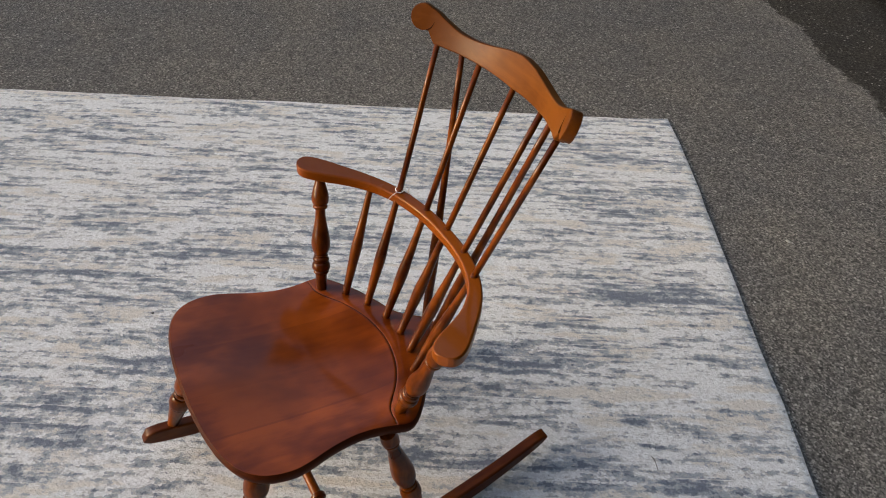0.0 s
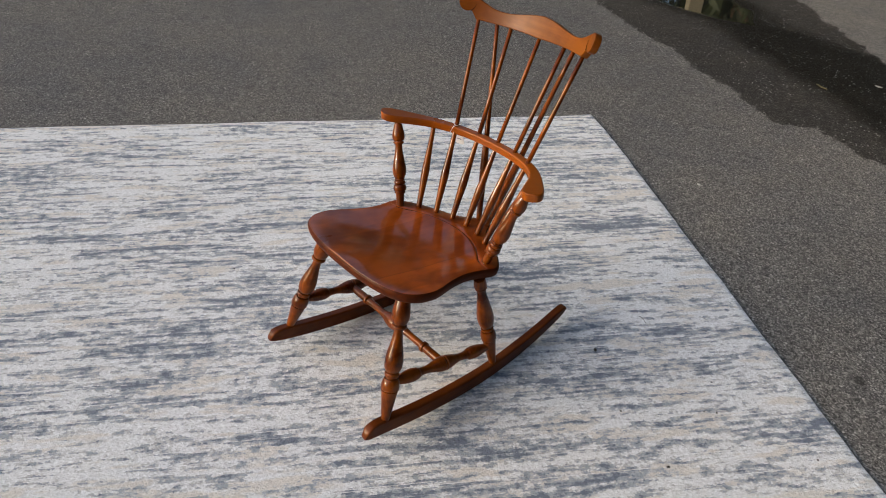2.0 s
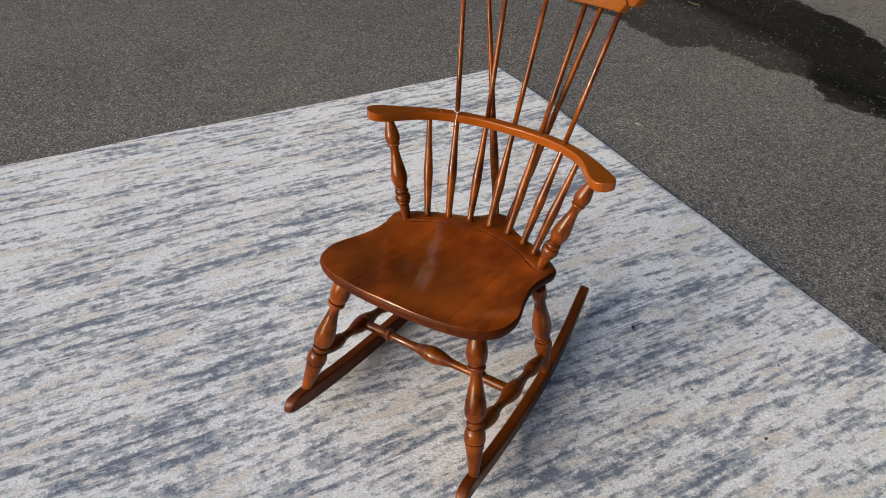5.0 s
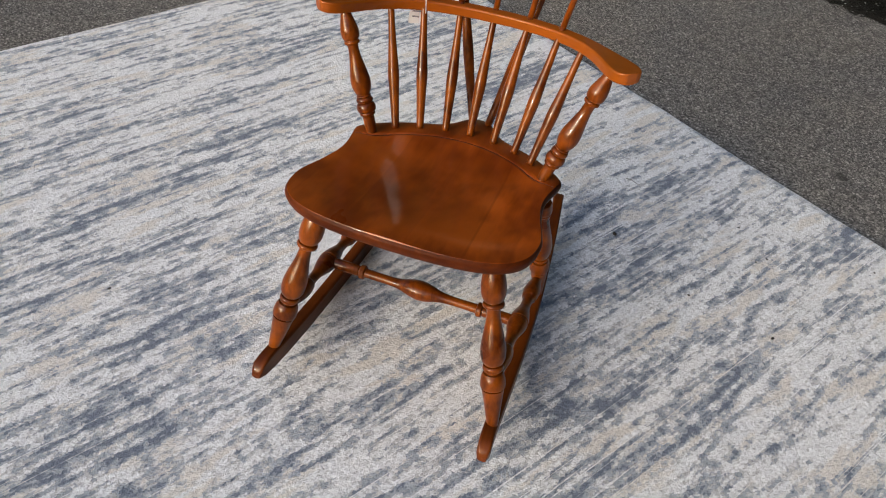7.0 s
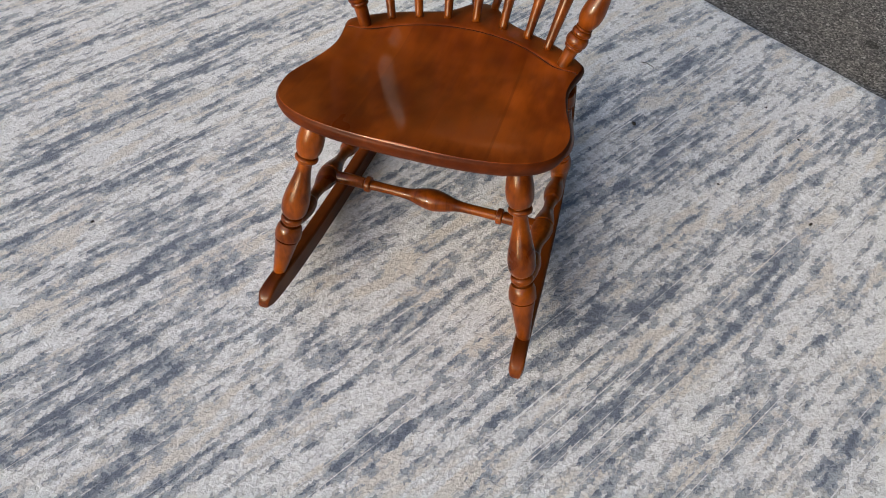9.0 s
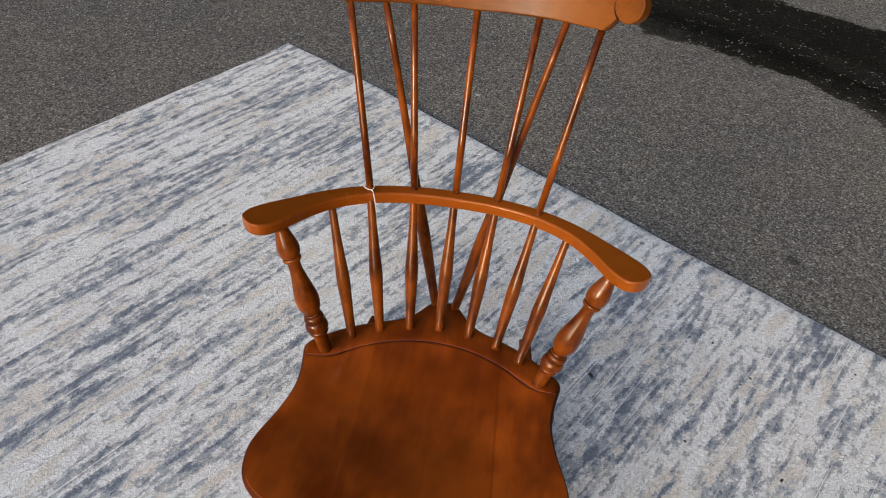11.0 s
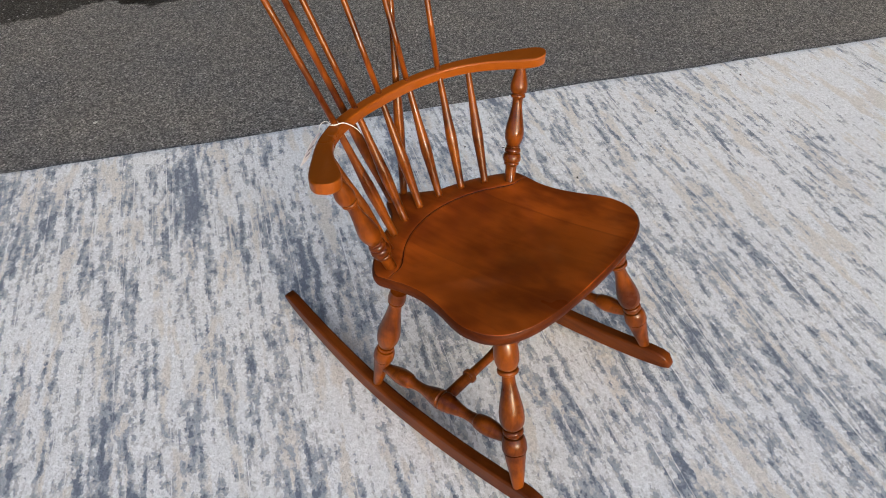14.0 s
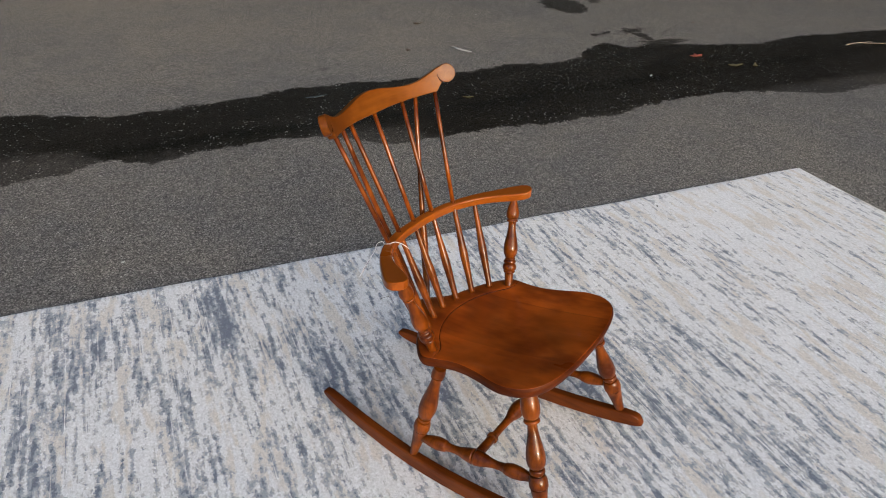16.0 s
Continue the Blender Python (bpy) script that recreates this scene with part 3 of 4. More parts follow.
LEG_REAR = turned(
    [(0, .0165), (.05, .0185), (.076, .0185), (.081, .0170)], [(.081, .0170), (.082, .0136), (.090, .0136), (.091, .0168)],
    [(.091, .0168), (.097, .0176), (.103, .0168)], [(.103, .0168), (.104, .0136), (.14, .0136), (.20, .0152), (.30, .0203), (.39, .0244), (.44, .0249), (.49, .0230), (.53, .0190), (.542, .0170)],
    [(.542, .0170), (.543, .0136), (.553, .0136), (.554, .0176)], [(.554, .0176), (.560, .0186), (.570, .0186), (.576, .0176)],
    [(.576, .0176), (.577, .0136), (.592, .0134), (.593, .0190)], [(.593, .0190), (.62, .0222), (.65, .0234), (.68, .0230), (.686, .0218)],
    [(.686, .0218), (.687, .0186), (.694, .0186), (.695, .0208)], [(.695, .0208), (.85, .0155), (1, .0105)])
POST = turned(
    [(0, .0100), (.05, .0110), (.12, .0160), (.18, .0192), (.225, .0180), (.243, .0152)], [(.243, .0152), (.244, .0130), (.249, .0130), (.250, .0150)],
    [(.250, .0150), (.258, .0162), (.270, .0162), (.278, .0148)],
    [(.278, .0148), (.280, .0120), (.31, .0112), (.36, .0119), (.44, .0155), (.52, .0196), (.575, .0212), (.625, .0200), (.665, .0160), (.682, .0138)],
    [(.682, .0138), (.685, .0152), (.691, .0158), (.697, .0150), (.699, .0136)], [(.699, .0136), (.707, .0166), (.722, .0182), (.737, .0176), (.746, .0148)],
    [(.746, .0148), (.757, .0185), (.785, .0206), (.812, .0196), (.826, .0162)], [(.826, .0162), (.834, .0172), (.846, .0168), (.855, .0140)],
    [(.855, .0140), (.870, .0128), (.93, .0124), (1, .0115)])
SPINDLE = turned([(0, .0082), (.1, .0088), (.28, .0108), (.42, .0124), (.55, .0106), (.75, .0078), (1, .0066)])
BRACE = turned([(0, .0084), (.12, .0098), (.26, .0118), (.36, .0104), (.5, .0076), (1, .0060)])
SIDE_BAR = turned(
    [(0, .0108), (.06, .0120), (.13, .0172), (.19, .0192), (.24, .0168), (.252, .0150)], [(.252, .0150), (.262, .0134), (.30, .0113), (.36, .0124), (.44, .0196), (.488, .0222)],
    [(.488, .0222), (.494, .0205), (.506, .0205), (.512, .0222)], [(.512, .0222), (.56, .0196), (.64, .0124), (.70, .0113), (.738, .0134), (.748, .0150)],
    [(.748, .0150), (.76, .0168), (.81, .0192), (.87, .0172), (.94, .0120), (1, .0108)])
CROSS_BAR = turned(
    [(0, .0125), (.09, .0128), (.172, .0125)], [(.172, .0125), (.176, .0108), (.181, .0160), (.192, .0165), (.203, .0160), (.208, .0108)],
    [(.208, .0108), (.26, .0104), (.34, .0106), (.395, .0128), (.445, .0190), (.50, .0228), (.555, .0190), (.605, .0128), (.66, .0106), (.74, .0104), (.792, .0108)],
    [(.792, .0108), (.797, .0160), (.808, .0165), (.819, .0160), (.824, .0108)], [(.824, .0108), (.828, .0125), (.91, .0128), (1, .0125)])

ROCK_HIGH = 0.047
ROCK_SWEEP = np.array(spline([(-0.47, 0.2520), (-0.39, 0.2470), (-0.18, 0.2420), (0.03, 0.2330), (0.22, 0.2150), (0.41, 0.1905)], 8))


def rocker_top(y):
    return 0.265 * (y - 0.0255) ** 2 + ROCK_HIGH


def rocker_x(y):
    return float(np.interp(y, ROCK_SWEEP[:, 0], ROCK_SWEEP[:, 1]))


def rocker(side):
    sections = []
    front, back = -0.464, 0.408
    for k in range(61):
        t = k / 60
        y = front + (back - front) * (0.5 - 0.5 * math.cos(math.pi * t)) if t in (0, 1) else front + (back - front) * t
        low = rocker_top(y) - ROCK_HIGH
        nose = min(1.0, (y - front) / 0.065)
        tail = min(1.0, (back - y) / 0.050)
        high = ROCK_HIGH * (0.30 + 0.70 * math.sqrt(max(0.0, 1 - (1 - nose) ** 2)))
        taper = 1 - 0.38 * max(0.0, (y - 0.12) / (back - 0.12)) ** 1.5
        high *= taper * (0.35 + 0.65 * math.sqrt(max(0.0, 1 - (1 - tail) ** 2)))
        lift = (ROCK_HIGH * taper - high) * 0.55 if tail < 1 else 0.0
        point = min(1.0, (y - front) / 0.020)
        wide = 0.0285 * (0.66 + 0.34 * math.sqrt(max(0.0, 1 - (1 - point) ** 2)))
        x = side * rocker_x(y)
        sections.append([Vector((x + a, y, low + lift + high / 2 + b)) for a, b in rounded(wide, high, 0.006)])
    return loft(sections)


ARM_HALF = [(0.0, 0.2085, 0.026), (0.045, 0.2068, 0.026), (0.085, 0.2015, 0.026), (0.125, 0.1915, 0.0265), (0.162, 0.1770, 0.0275), (0.198, 0.1555, 0.030),
            (0.230, 0.1280, 0.035), (0.256, 0.0985, 0.043), (0.277, 0.0720, 0.0525), (0.293, 0.0510, 0.0575), (0.304, 0.0365, 0.0560), (0.3115, 0.0265, 0.0470),
            (0.3155, 0.0210, 0.0330), (0.3175, 0.0185, 0.0160)]


def arm_z(y):
    return 0.6505 + (0.2 - y) * 0.20


def arm_rail():
    half = spline(ARM_HALF, 5)
    rows = [(-x, y, w) for x, y, w in half[:0:-1]] + [tuple(r) for r in half]
    sections = []
    for n, (x, y, w) in enumerate(rows):
        x0, y0, _ = rows[max(n - 1, 0)]
        x1, y1, _ = rows[min(n + 1, len(rows) - 1)]
        way = Vector((x1 - x0, y1 - y0, 0)).normalized()
        out = Vector((-way.y, way.x, 0))
        thick = 0.0235
        sections.append([Vector((x, y, arm_z(y) - thick / 2)) + out * a + Vector((0, 0, b)) for a, b in rounded(max(w, 0.006), thick, min(0.0048, max(w, 0.006) * 0.45), 5)])
    return loft(sections)


CREST_TOP = [(0, 0.993), (0.04, 0.989), (0.088, 0.9805), (0.130, 0.9775), (0.166, 0.9825), (0.198, 0.9968), (0.214, 1.0068), (0.228, 1.0142)]
CREST_BOTTOM = [(0, 0.9345), (0.10, 0.9390), (0.17, 0.9440), (0.206, 0.9480)]
EAR_X, EAR_Z, EAR_R = 0.2378, 0.9950, 0.0262


def crest_front(x, z):
    return 0.340 - 0.02 * x - 1.05 * x * x - 7.0 * x**4 + (z - 0.937) * 0.40


def crest_out(x):
    """The way the front of the rail faces."""
    return Vector((-0.02 - 2.10 * x - 28.0 * x**3, -1, 0.40)).normalized()


def crest_shift(x):
    """The rail sits a little off centre and leans."""
    return -0.0078, 0.0015 + 0.026 * x


def crest_rail():
    """The bent rail, with a thick disc set on each end."""
    tops, bottoms = np.array(spline(CREST_TOP, 6)), np.array(CREST_BOTTOM)
    sections = []
    half = [*np.arange(0.0, 0.2, 0.005), *np.arange(0.2, 0.2276, 0.0025)]
    for x in [-float(v) for v in half[:0:-1]] + [float(v) for v in half]:
        a = abs(x)
        high = float(np.interp(a, tops[:, 0], tops[:, 1]))
        low = float(np.interp(a, bottoms[:, 0], bottoms[:, 1]))
        if a > 0.206:
            low = min(0.948 + (a - 0.206) / 0.013 * 0.018, EAR_Z - 0.010)
        dx, dz = crest_shift(x)
        ring = []
        for b, c in rounded(0.021, high - low, 0.0030, 4):
            z, deep = (high + low) / 2 + c, 0.0105 + b
            ring.append(Vector((x + dx, crest_front(x, z), z + dz)) - crest_out(x) * deep)
        sections.append(ring)
    bm = loft(sections)
    for side in (-1, 1):
        x = side * EAR_X
        dx, dz = crest_shift(x)
        centre = Vector((x + dx, crest_front(x, EAR_Z), EAR_Z + dz))
        out = crest_out(x)
        lathe(centre + out * 0.0004, centre - out * 0.0195, [(0, EAR_R - 0.0022), (0.03, EAR_R - 0.0009), (0.08, EAR_R), (0.88, EAR_R), (0.97, EAR_R - 0.002), (1, EAR_R - 0.004)], 40, bm)
    return bm


def scroll_cut(side):
    """The crescent cut between the scroll and the body of the rail."""
    x = side * EAR_X
    dx, dz = crest_shift(x)
    centre, out = Vector((x + dx, crest_front(x, EAR_Z), EAR_Z + dz)), crest_out(x)
    across, up = frame_along(out)
    across = across if across.x * side > 0 else -across
    path = []
    for k in range(9):
        a = radians(246 - 64 * k / 8)
        path.append(centre + out * 0.0006 + (across * math.cos(a) + up * math.sin(a)) * (EAR_R + 0.0004))
    return tube(path, lambda t: 0.0005 + 0.0014 * (1 - t), 6)


def under_rail(x, z):
    """Where a spindle at x enters the middle of the top rail's lower edge."""
    dx, dz = crest_shift(x)
    return Vector((x, crest_front(x - dx, z) + 0.0075, z - 0.0030))


def mirrored(x, y, z, side):
    return Vector((side * x, y, z))


def rocking_chair():
    chair = thing("rocking_chair", "varnished maple Windsor rocking chair with turned legs, standing on a rug", "rocking chair")
    part("seat", seat(), SEAT_WOOD, chair, "dished solid wood seat with a carved line")
    bpy.data.objects["seat"].data.materials.append(SHADED_EDGE_WOOD)
    line = [(-x, y) for x, y in LINE_HALF[:0:-1]] + LINE_HALF
    line = [(x * 0.992, y, SEAT_Z - SEAT_SLOPE * y - 0.0016) for x, y in spline(line, 6)]
    part("carved_line", tube(line, 0.0010, 6), GROOVE, bpy.data.objects["seat"], "dark carved line")
    feet = [((0.1760, -0.2725, 0.4265), (0.2490, -0.391, rocker_top(-0.391) - 0.005), LEG_FRONT), ((0.2130, -0.035, 0.3840), (0.2330, 0.034, rocker_top(0.034) - 0.003), LEG_REAR)]
    for side in (-1, 1):
        part("rocker", rocker(side), ROCKER_WOOD, chair, "curved dark-stained runner", crisp=60, flat=True)
        for top, foot, profile in feet:
            top, foot = mirrored(*top, side), mirrored(*foot, side)
            part("leg", lathe(top, foot, profile, 28), TURNED_WOOD, chair, crisp=40)
        front = mirrored(*Vector(feet[0][0]).lerp(Vector(feet[0][1]), 0.705), side)
        rear = mirrored(*Vector(feet[1][0]).lerp(Vector(feet[1][1]), 0.785), side)
        part("side_stretcher", lathe(front, rear, SIDE_BAR, 24), TURNED_WOOD, chair, crisp=40)
        middle = front.lerp(rear, 0.5)
        post_top, post_foot = mirrored(0.2765, 0.0520, 0.663, side), mirrored(0.1940, 0.001, 0.413, side)
        part("arm_post", lathe(post_top, post_foot, POST, 24), TURNED_WOOD, chair, crisp=40)
        part("scroll_cut", scroll_cut(side), GROOVE, chair, "dark crescent cut in the rail")
    reach = middle.x
    part("cross_stretcher", lathe((-reach, middle.y, middle.z), (reach, middle.y, middle.z), CROSS_BAR, 24), TURNED_WOOD, chair, crisp=40)
    part("arm_rail", arm_rail(), ARM_WOOD, chair, "bent arm rail with broad rounded ends", crisp=60, flat=True)
    part("crest_rail", crest_rail(), CREST_WOOD, chair, "lighter brown curved top rail with scrolled ears", crisp=50, flat=True)

    # seven spindles from the deck: the middle five pass the arm rail and reach the top rail
    short = [((0.156, 0.044, 0.410), (0.2110, 0.149, 0.655))]
    for foot, head in short:
        for side in (-1, 1):
            part("spindle", lathe(mirrored(*foot, side), mirrored(head[0] - 0.005 * side, *head[1:], side), SPINDLE, 14), TURNED_WOOD, chair)
    tall = [((-0.110, 0.0765, 0.402), (-0.153, 0.1845, 0.6600), (-0.2105, 0.947)), ((-0.056, 0.0965, 0.398), (-0.077, 0.2085, 0.6510), (-0.1105, 0.938)),
            ((0.000, 0.1040, 0.398), (-0.002, 0.2150, 0.6495), (-0.005, 0.935)), ((0.057, 0.0970, 0.398), (0.075, 0.2080, 0.6510), (0.0995, 0.942)),
            ((0.111, 0.0770, 0.402), (0.150, 0.1860, 0.6590), (0.198, 0.953))]
    for foot, waist, head in tall:
        foot, waist, head = Vector(foot), Vector(waist), under_rail(*head)
        head = head + (head - waist).normalized() * 0.008
        lower = SPINDLE
        bm = lathe(foot, waist, lower, 14)
        lathe(waist, head, [(0, 0.0066), (0.3, 0.0066), (0.7, 0.0063), (1, 0.0060)], 14, bm)
        part("spindle", bm, TURNED_WOOD, chair)
    for foot, head in (((-0.018, 0.177, 0.386), (-0.156, 0.941)), ((0.021, 0.176, 0.386), (0.1435, 0.947))):
        foot, head = Vector(foot), under_rail(*head)
        head = head + (head - foot).normalized() * 0.008
        part("brace_spindle", lathe(foot, head, BRACE, 14), TURNED_WOOD, chair)
    return chair


rocking_chair()


# ---- price tag tied to the arm rail ----
def tag_point(t, across, lift):
    """A point of the card: t runs down it, across from -1 to 1."""
    half = 0.0155 * (0.45 + 0.55 * min(1.0, t / 0.12))
    way = Vector((-0.024, 0.029, -0.074)) * t + Vector((-0.004, 0, 0)) * math.sin(t * 3)
    return Vector((-0.171, 0.2135, 0.632)) + way + half * across * Vector((0.95, 0.31, 0.0)) + lift * Vector((-0.30, 0.93, 0.2))


def price_tag():
    tag = thing("price_tag", "small white paper tag on a string tied round a spindle", "tag")
    loop = []
    for k in range(25):
        a = math.tau * k / 24
        loop.append(Vector((-0.1545 + 0.0095 * math.cos(a), 0.1855 + 0.0095 * math.sin(a), 0.6585 + 0.0015 * math.sin(2 * a))))
    part("string", tube(loop, 0.0009, 6), STRING, tag)
    end = [tuple(p) for p in spline([(-0.150, 0.177, 0.6575), (-0.144, 0.169, 0.661), (-0.140, 0.159, 0.661), (-0.136, 0.149, 0.658), (-0.132, 0.139, 0.652), (-0.130, 0.134, 0.646)], 4)]
    part("string", tube(end, 0.0009, 6), STRING, tag)
    drop = [tuple(p) for p in spline([(-0.158, 0.194, 0.658), (-0.159, 0.204, 0.6565), (-0.163, 0.2125, 0.650), (-0.168, 0.2140, 0.641), (-0.171, 0.2140, 0.630)], 4)]
    part("string", tube(drop, 0.0009, 6), STRING, tag)
    rows = []
    for k in range(9):
        t = k / 8
        rows.append([tag_point(t, a, b) for a, b in ((-1, 0), (1, 0), (1, 0.0005), (-1, 0.0005))])
    card = part("card", loft(rows), PAPER, tag, smooth=False)
    for n in range(2):
        t, half = (0.45, 0.68)[n], (0.62, 0.48)[n]
        ring = [tag_point(t + c, a, -0.0006) for a, c in ((-half, 0), (half, 0), (half, 0.05), (-half, 0.05))]
        part("printed_bar", loft([ring, [p + Vector((0.0, 0.0007, 0)) for p in ring]]), INK, card, smooth=False)
    return tag


price_tag()


# ---- small litter ----
def leaf_mesh(length, width, lobes, seed, curl=0.2, thick=0.0008):
    rng = random.Random(seed)
    bm = bmesh.new()
    n, upper, lower = 40, [], []
    for k in range(n):
        a = math.tau * k / n
        r = 1 + (0.34 * math.cos(lobes * a) if lobes else 0) + 0.08 * rng.uniform(-1, 1)
        x, y = length / 2 * math.cos(a) * r, width / 2 * math.sin(a) * r
        z = 0.004 + curl * abs(y) + curl * 0.5 * max(0.0, abs(x) - length * 0.2) + 0.002 * rng.random()
        upper.append(bm.verts.new((x, y, z + thick)))
        lower.append(bm.verts.new((x, y, z)))
    mid_up, mid_low = bm.verts.new((0, 0, 0.004 + thick)), bm.verts.new((0, 0, 0.0005))
    for k in range(n):
        j = (k + 1) % n
        bm.faces.new((upper[k], upper[j], mid_up))
        bm.faces.new((lower[j], lower[k], mid_low))
        bm.faces.new((upper[j], upper[k], lower[k], lower[j]))
    return bm


def litter(name, label, category, mesh, material, x, y, turn, z=-0.0095):
    ob = part(name, mesh, material)
    ob.matrix_world = pose(x, y, z, 0, 0, turn)
    return tagged(ob, label, category, "litter on the asphalt")


litter("leaf", "curled red-brown fallen leaf on wet asphalt", "leaf", leaf_mesh(0.105, 0.060, 5, 1), LEAF_RED, 4.537, 0.775, -20)
litter("leaf", "pale narrow fallen leaf on dry asphalt", "leaf", leaf_mesh(0.21, 0.035, 0, 2), LEAF_PALE, 3.435, 2.306, -98)
litter("leaf", "dark brown dry leaf on asphalt", "leaf", leaf_mesh(0.14, 0.060, 5, 3, 0.5), LEAF_BROWN, -6.033, 1.388, 30)
litter("leaf", "dark brown dry leaf on asphalt", "leaf", leaf_mesh(0.15, 0.045, 3, 4, 0.5), LEAF_BROWN, -4.190, 2.318, 28)
litter("leaf", "small dark leaf scrap on dry asphalt", "leaf", leaf_mesh(0.07, 0.035, 3, 11, 0.4), LEAF_BROWN, -1.402, 6.709, 5)
litter("leaf", "small dark leaf scrap on dry asphalt", "leaf", leaf_mesh(0.06, 0.03, 3, 12, 0.4), LEAF_BROWN, -1.731, 6.264, 40)
litter("leaf", "small dark leaf scrap on dry asphalt", "leaf", leaf_mesh(0.07, 0.02, 0, 13, 0.3), LEAF_BROWN, -0.367, 5.447, 20)
litter("leaf", "small dark leaf scrap on dry asphalt", "leaf", leaf_mesh(0.05, 0.03, 3, 14, 0.4), LEAF_BROWN, -0.077, 4.348, 70)
litter("leaf", "pale scrap in the wet run", "leaf", leaf_mesh(0.045, 0.016, 0, 15), LEAF_PALE, -0.114, 3.677, 5)
litter("leaf", "yellowed leaf scrap in the wet run", "leaf", leaf_mesh(0.09, 0.02, 0, 16), LEAF_YELLOW, -0.326, 3.364, -20)
litter("leaf", "thin blue-grey scrap in the wet run", "leaf", leaf_mesh(0.15, 0.022, 0, 18), LEAF_BLUE, 1.900, 2.430, -25)
litter("leaf", "tiny pale scrap on dry asphalt", "leaf", leaf_mesh(0.03, 0.018, 0, 19), LEAF_PALE, 4.50, 2.86, 30)
litter("leaf", "small dark leaf scrap on dry asphalt", "leaf", leaf_mesh(0.08, 0.03, 3, 20, 0.4), LEAF_BROWN, 3.86, 3.07, -40)
litter("leaf", "small dark leaf scrap on dry asphalt", "leaf", leaf_mesh(0.05, 0.03, 3, 21, 0.4), LEAF_BROWN, 3.15, 2.63, 50)
litter("leaf", "small dark leaf scrap on dry asphalt", "leaf", leaf_mesh(0.05, 0.03, 3, 22, 0.4), LEAF_BROWN, 5.60, 1.16, 10)
litter("leaf", "tiny pale scrap on dry asphalt", "leaf", leaf_mesh(0.018, 0.012, 0, 17), LEAF_PALE, -0.074, 1.651, 0)
litter("leaf", "crumpled dark leaf on dry asphalt", "leaf", leaf_mesh(0.13, 0.080, 5, 5, 0.5), LEAF_BROWN, -1.057, 6.03, 10)
litter("leaf", "small brown leaf beside the puddle", "leaf", leaf_mesh(0.10, 0.035, 0, 6), LEAF_BROWN, -2.82, 4.26, -40)
litter("leaf", "yellowed leaf scrap in the wet run", "leaf", leaf_mesh(0.12, 0.05, 3, 7), LEAF_YELLOW, 4.485, 0.45, -30)
litter("leaf", "yellowed leaf scrap in the wet run", "leaf", leaf_mesh(0.10, 0.03, 3, 8), LEAF_YELLOW, 4.60, 0.33, 15)
litter("leaf", "pale leaf scrap in the wet run", "leaf", leaf_mesh(0.045, 0.018, 0, 9), LEAF_PALE, 3.80, 0.87, 10)
litter("leaf", "dull leaf scrap in the wet run", "leaf", leaf_mesh(0.075, 0.018, 0, 10), LEAF_YELLOW, 2.54, 1.66, -50)


def twig():
    path = [tuple(p) for p in spline([(-0.22, -0.02, 0.006), (-0.10, 0.012, 0.012), (0.02, 0.004, 0.010), (0.13, -0.018, 0.014), (0.30, -0.010, 0.006)], 5)]
    bm = tube(path, lambda t: 0.0055 - 0.003 * t, 7)
    tube([path[8], (path[8][0] + 0.05, path[8][1] + 0.03, 0.016), (path[8][0] + 0.11, path[8][1] + 0.045, 0.010)], lambda t: 0.003 - 0.0015 * t, 6, bm)
    return bm


litter("twig", "pale bare twig lying in the wet run", "twig", twig(), TWIG, 5.93, -0.28, -46)


def crumb(x, y, size, seed):
    rng = random.Random(seed)
    bm = bmesh.new()
    bmesh.ops.create_icosphere(bm, subdivisions=2, radius=size / 2)
    for v in bm.verts:
        v.co = Vector((v.co.x * 1.4, v.co.y, v.co.z * 0.6)) * (1 + 0.35 * rng.uniform(-1, 1))
    ob = part("crumb", bm, CRUMB)
    ob.matrix_world = pose(x, y, size * 0.22, 0, 0, rng.uniform(0, 360))
    return tagged(ob, "tiny dark crumb of dirt on the rug", "crumb", "crumbs on the rug")


for n, (x, y, size) in enumerate([(0.368, 0.375, 0.010), (0.803, 0.163, 0.007), (0.591, 0.225, 0.006), (-0.742, -0.339, 0.006), (1.794, 0.062, 0.008),
                                  (1.334, 0.179, 0.006), (1.144, 0.050, 0.005), (0.748, 0.424, 0.005), (0.775, 0.449, 0.006), (1.055, 0.518, 0.005), (0.693, 0.551, 0.005)]):
    crumb(x, y, size, n)


# ---- what the water mirrors: a porch post and trees across the yard; other trees only block sky ----
def porch_post():
    post = thing("porch_post", "cream-painted square post beyond the puddle", "post", at=pose(-4.08, 8.13, -0.01, 0, 0, 45))

    def box(wide, low, high, bevel=0.006):
        return loft([[Vector((a, b, z)) for a, b in rounded(wide, wide, bevel, 2)] for z in (low, high)])

    part("shaft", box(0.19, 0.22, 3.0), CREAM_PAINT, post, smooth=False)
    part("base", box(0.23, 0.0, 0.22), CREAM_PAINT, post, smooth=False)
    part("cap", box(0.30, 3.0, 3.16), CREAM_PAINT, post, smooth=False)
    return post


def porch_rail(start, end):
    """A slim handrail between two posts."""
    rail = thing("porch_rail", "thin pale handrail running from post to post", "rail")
    a, b = Vector((*start, 0.92)), Vector((*end, 0.92))
    x, y = frame_along(b - a)
    ends = [[p + x * e * 0.012 + y * f * 0.012 for e, f in ((-1, -1), (1, -1), (1, 1), (-1, 1))] for p in (a, b)]
    part("bar", loft(ends), CREAM_PAINT, rail, smooth=False)
    return rail


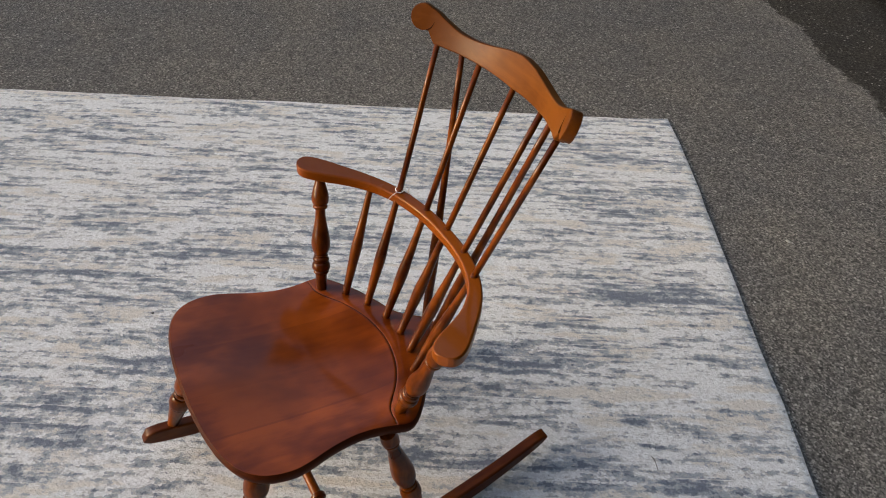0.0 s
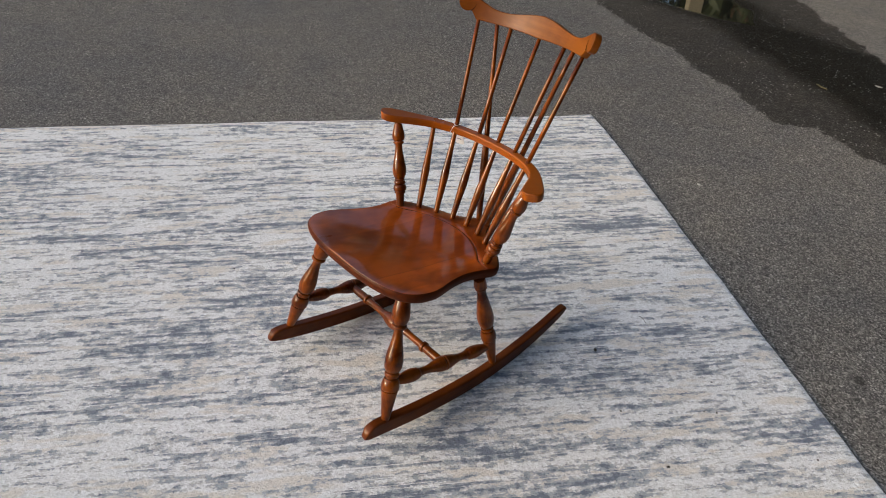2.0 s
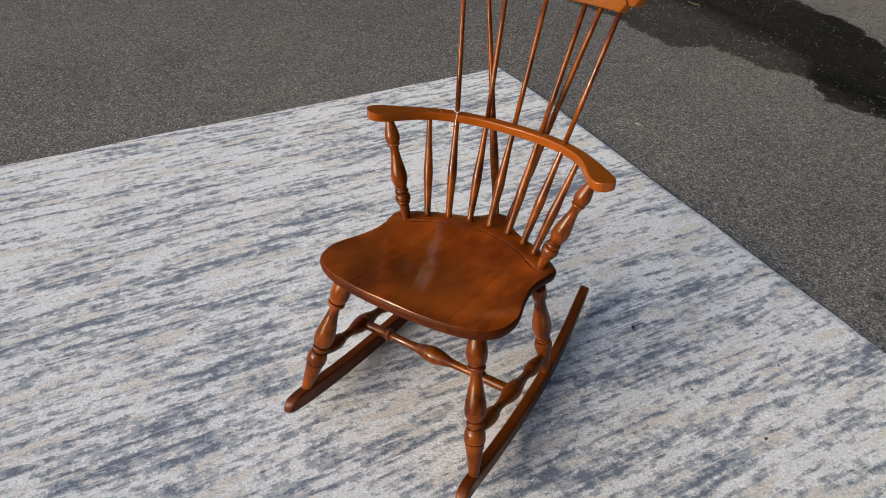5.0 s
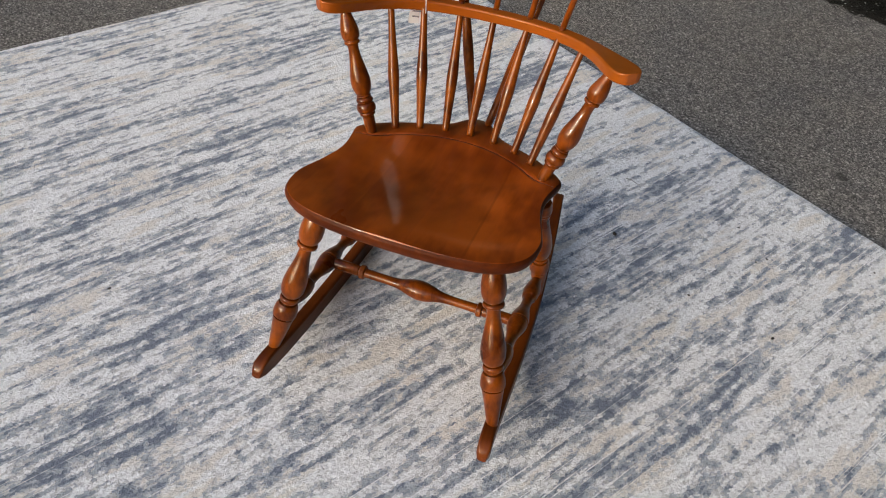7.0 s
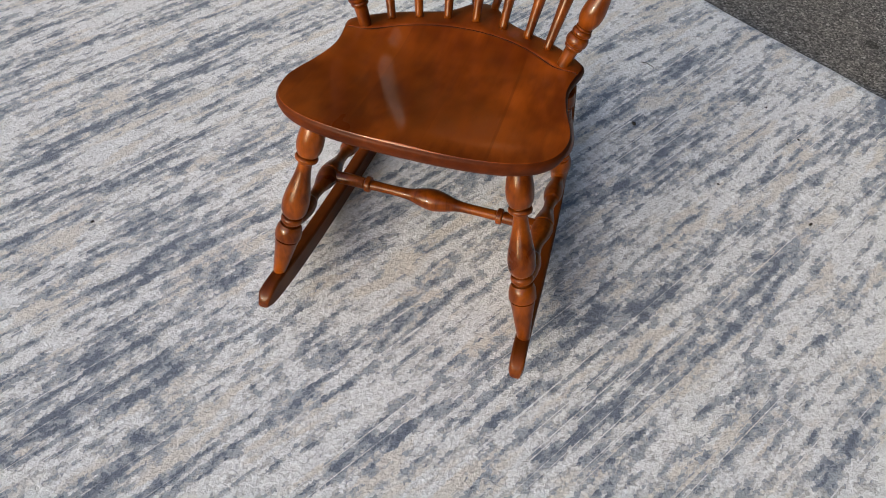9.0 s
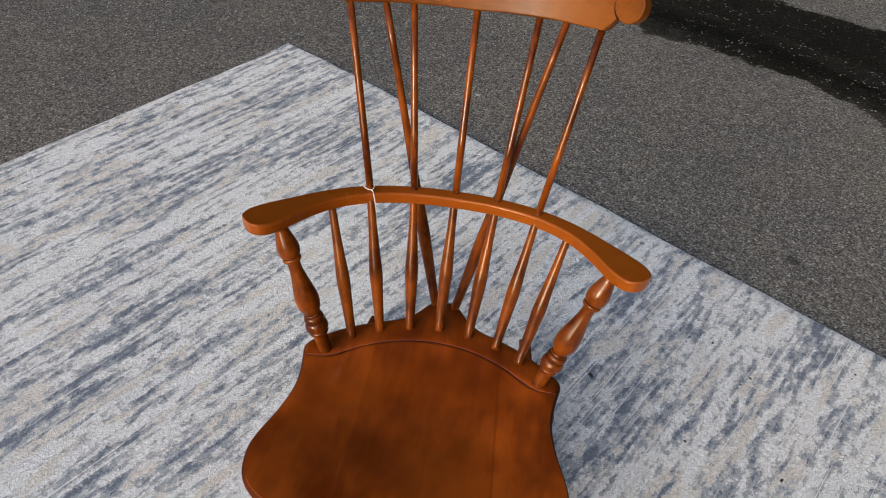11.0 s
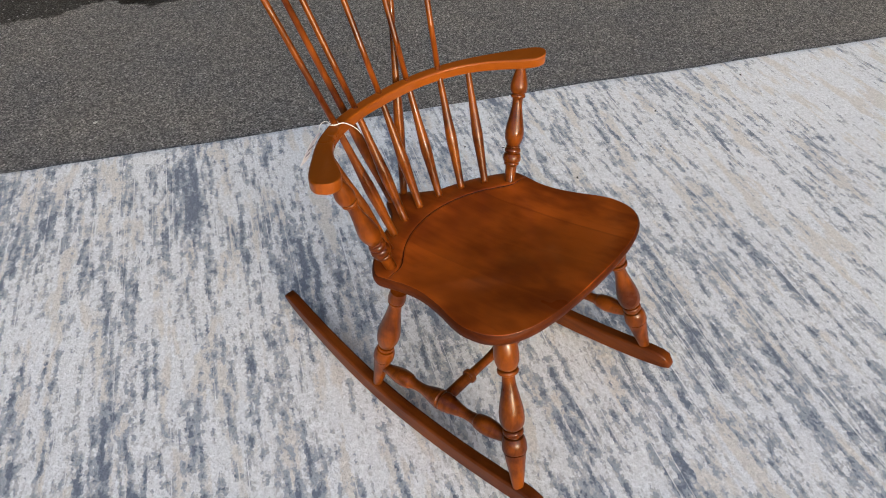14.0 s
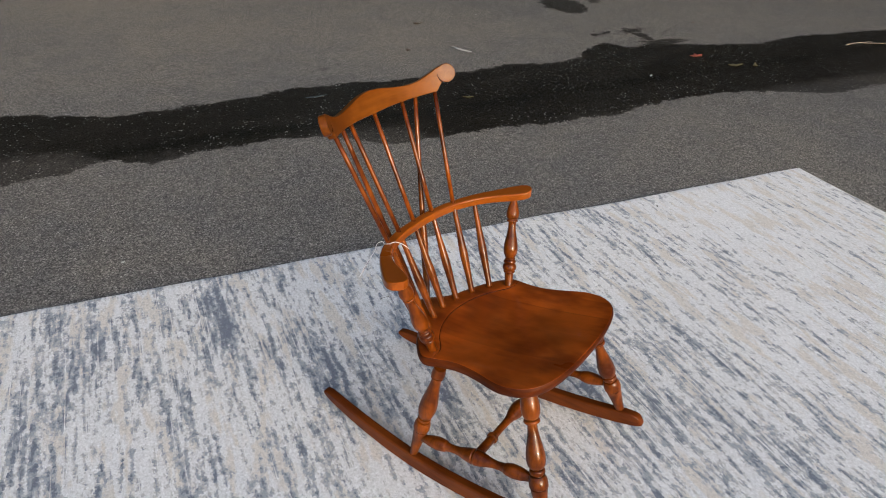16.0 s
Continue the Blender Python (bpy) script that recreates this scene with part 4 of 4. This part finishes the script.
def tree(at, height, seed):
    rng = random.Random(seed)
    top = thing("tree", "dark green leafy tree out of view, mirrored or added to block sky", "tree", "trees round the yard", at=pose(*at))
    bm = tube([(0, 0, 0), (0.1, 0.05, height * 0.25), (0.05, 0.15, height * 0.55), (0.12, 0.1, height * 0.85)], lambda t: 0.22 - 0.17 * t, 9)
    tips = []
    for k in range(9):
        a, start = rng.uniform(0, math.tau), height * rng.uniform(0.18, 0.62)
        reach = height * rng.uniform(0.22, 0.36)
        end = (reach * math.cos(a), reach * math.sin(a), start + height * rng.uniform(0.08, 0.28))
        tube([(0.08, 0.08, start), (end[0] * 0.5, end[1] * 0.5, start + (end[2] - start) * 0.65), end], lambda t: 0.09 - 0.07 * t, 6, bm)
        tips.append(Vector(end))
    part("trunk", bm, BARK, top)
    verts, faces = [], []
    clumps = tips + [Vector((rng.gauss(0, height * 0.16), rng.gauss(0, height * 0.16), height * rng.uniform(0.12, 0.97))) for _ in range(34)]
    for c in clumps:
        for _ in range(190):
            p = c + Vector((rng.gauss(0, 0.55), rng.gauss(0, 0.55), rng.gauss(0, 0.42)))
            p.z = max(p.z, 0.15)
            turn = Euler((rng.uniform(0, 6), rng.uniform(0, 6), rng.uniform(0, 6))).to_matrix()
            s = rng.uniform(0.11, 0.24)
            n = len(verts)
            verts += [p + turn @ Vector(q) for q in ((-s, 0, 0), (0, -s * 0.55, 0.03), (s, 0, 0), (0, s * 0.55, 0.03))]
            faces.append((n, n + 1, n + 2, n + 3))
    mesh = bpy.data.meshes.new("crown")
    mesh.from_pydata(verts, [], faces)
    mesh.materials.append(FOLIAGE)
    crown = new("crown", mesh)
    crown.parent = top
    return top


first_post = porch_post()
copy_thing(first_post, pose(-5.78, 6.43, -0.01, 0, 0, 45))
porch_rail((-4.147, 8.063), (-5.713, 6.497))
first = tree((-13.5, 19.0, -0.01, 0, 0, 0), 11.0, 21)
# n 14 to 27: unseen trees added to keep low sky off the varnish
for n in range(31):
    bearing = radians(118 - n * 11.0)
    far = (14.0 if n <= 9 else 17.5) + 2.0 * math.sin(n * 2.3)
    size = 0.85 + 0.3 * (0.5 + 0.5 * math.sin(n * 1.7 + 1))
    size *= 1.45 if n <= 2 else 1.7 if n <= 7 else 1.55 if n <= 14 else 0.9 if n <= 17 else 0.30 if n <= 27 else 0.55
    first_copy = copy_thing(first, pose(far * math.cos(bearing), 2 + far * math.sin(bearing), -0.01, 0, 0, 57 * n))
    first_copy.scale = (size, size, size)


def straw():
    bm = tube([(-0.019, 0, 0.0025), (-0.004, 0.002, 0.0045), (0.020, -0.001, 0.0025)], lambda t: 0.0011 - 0.0003 * t, 6)
    ob = part("straw", bm, CRUMB)
    ob.matrix_world = pose(0.370, 0.629, 0.0, 0, 0, -18)
    return tagged(ob, "short dark straw lying on the rug", "straw")


straw()
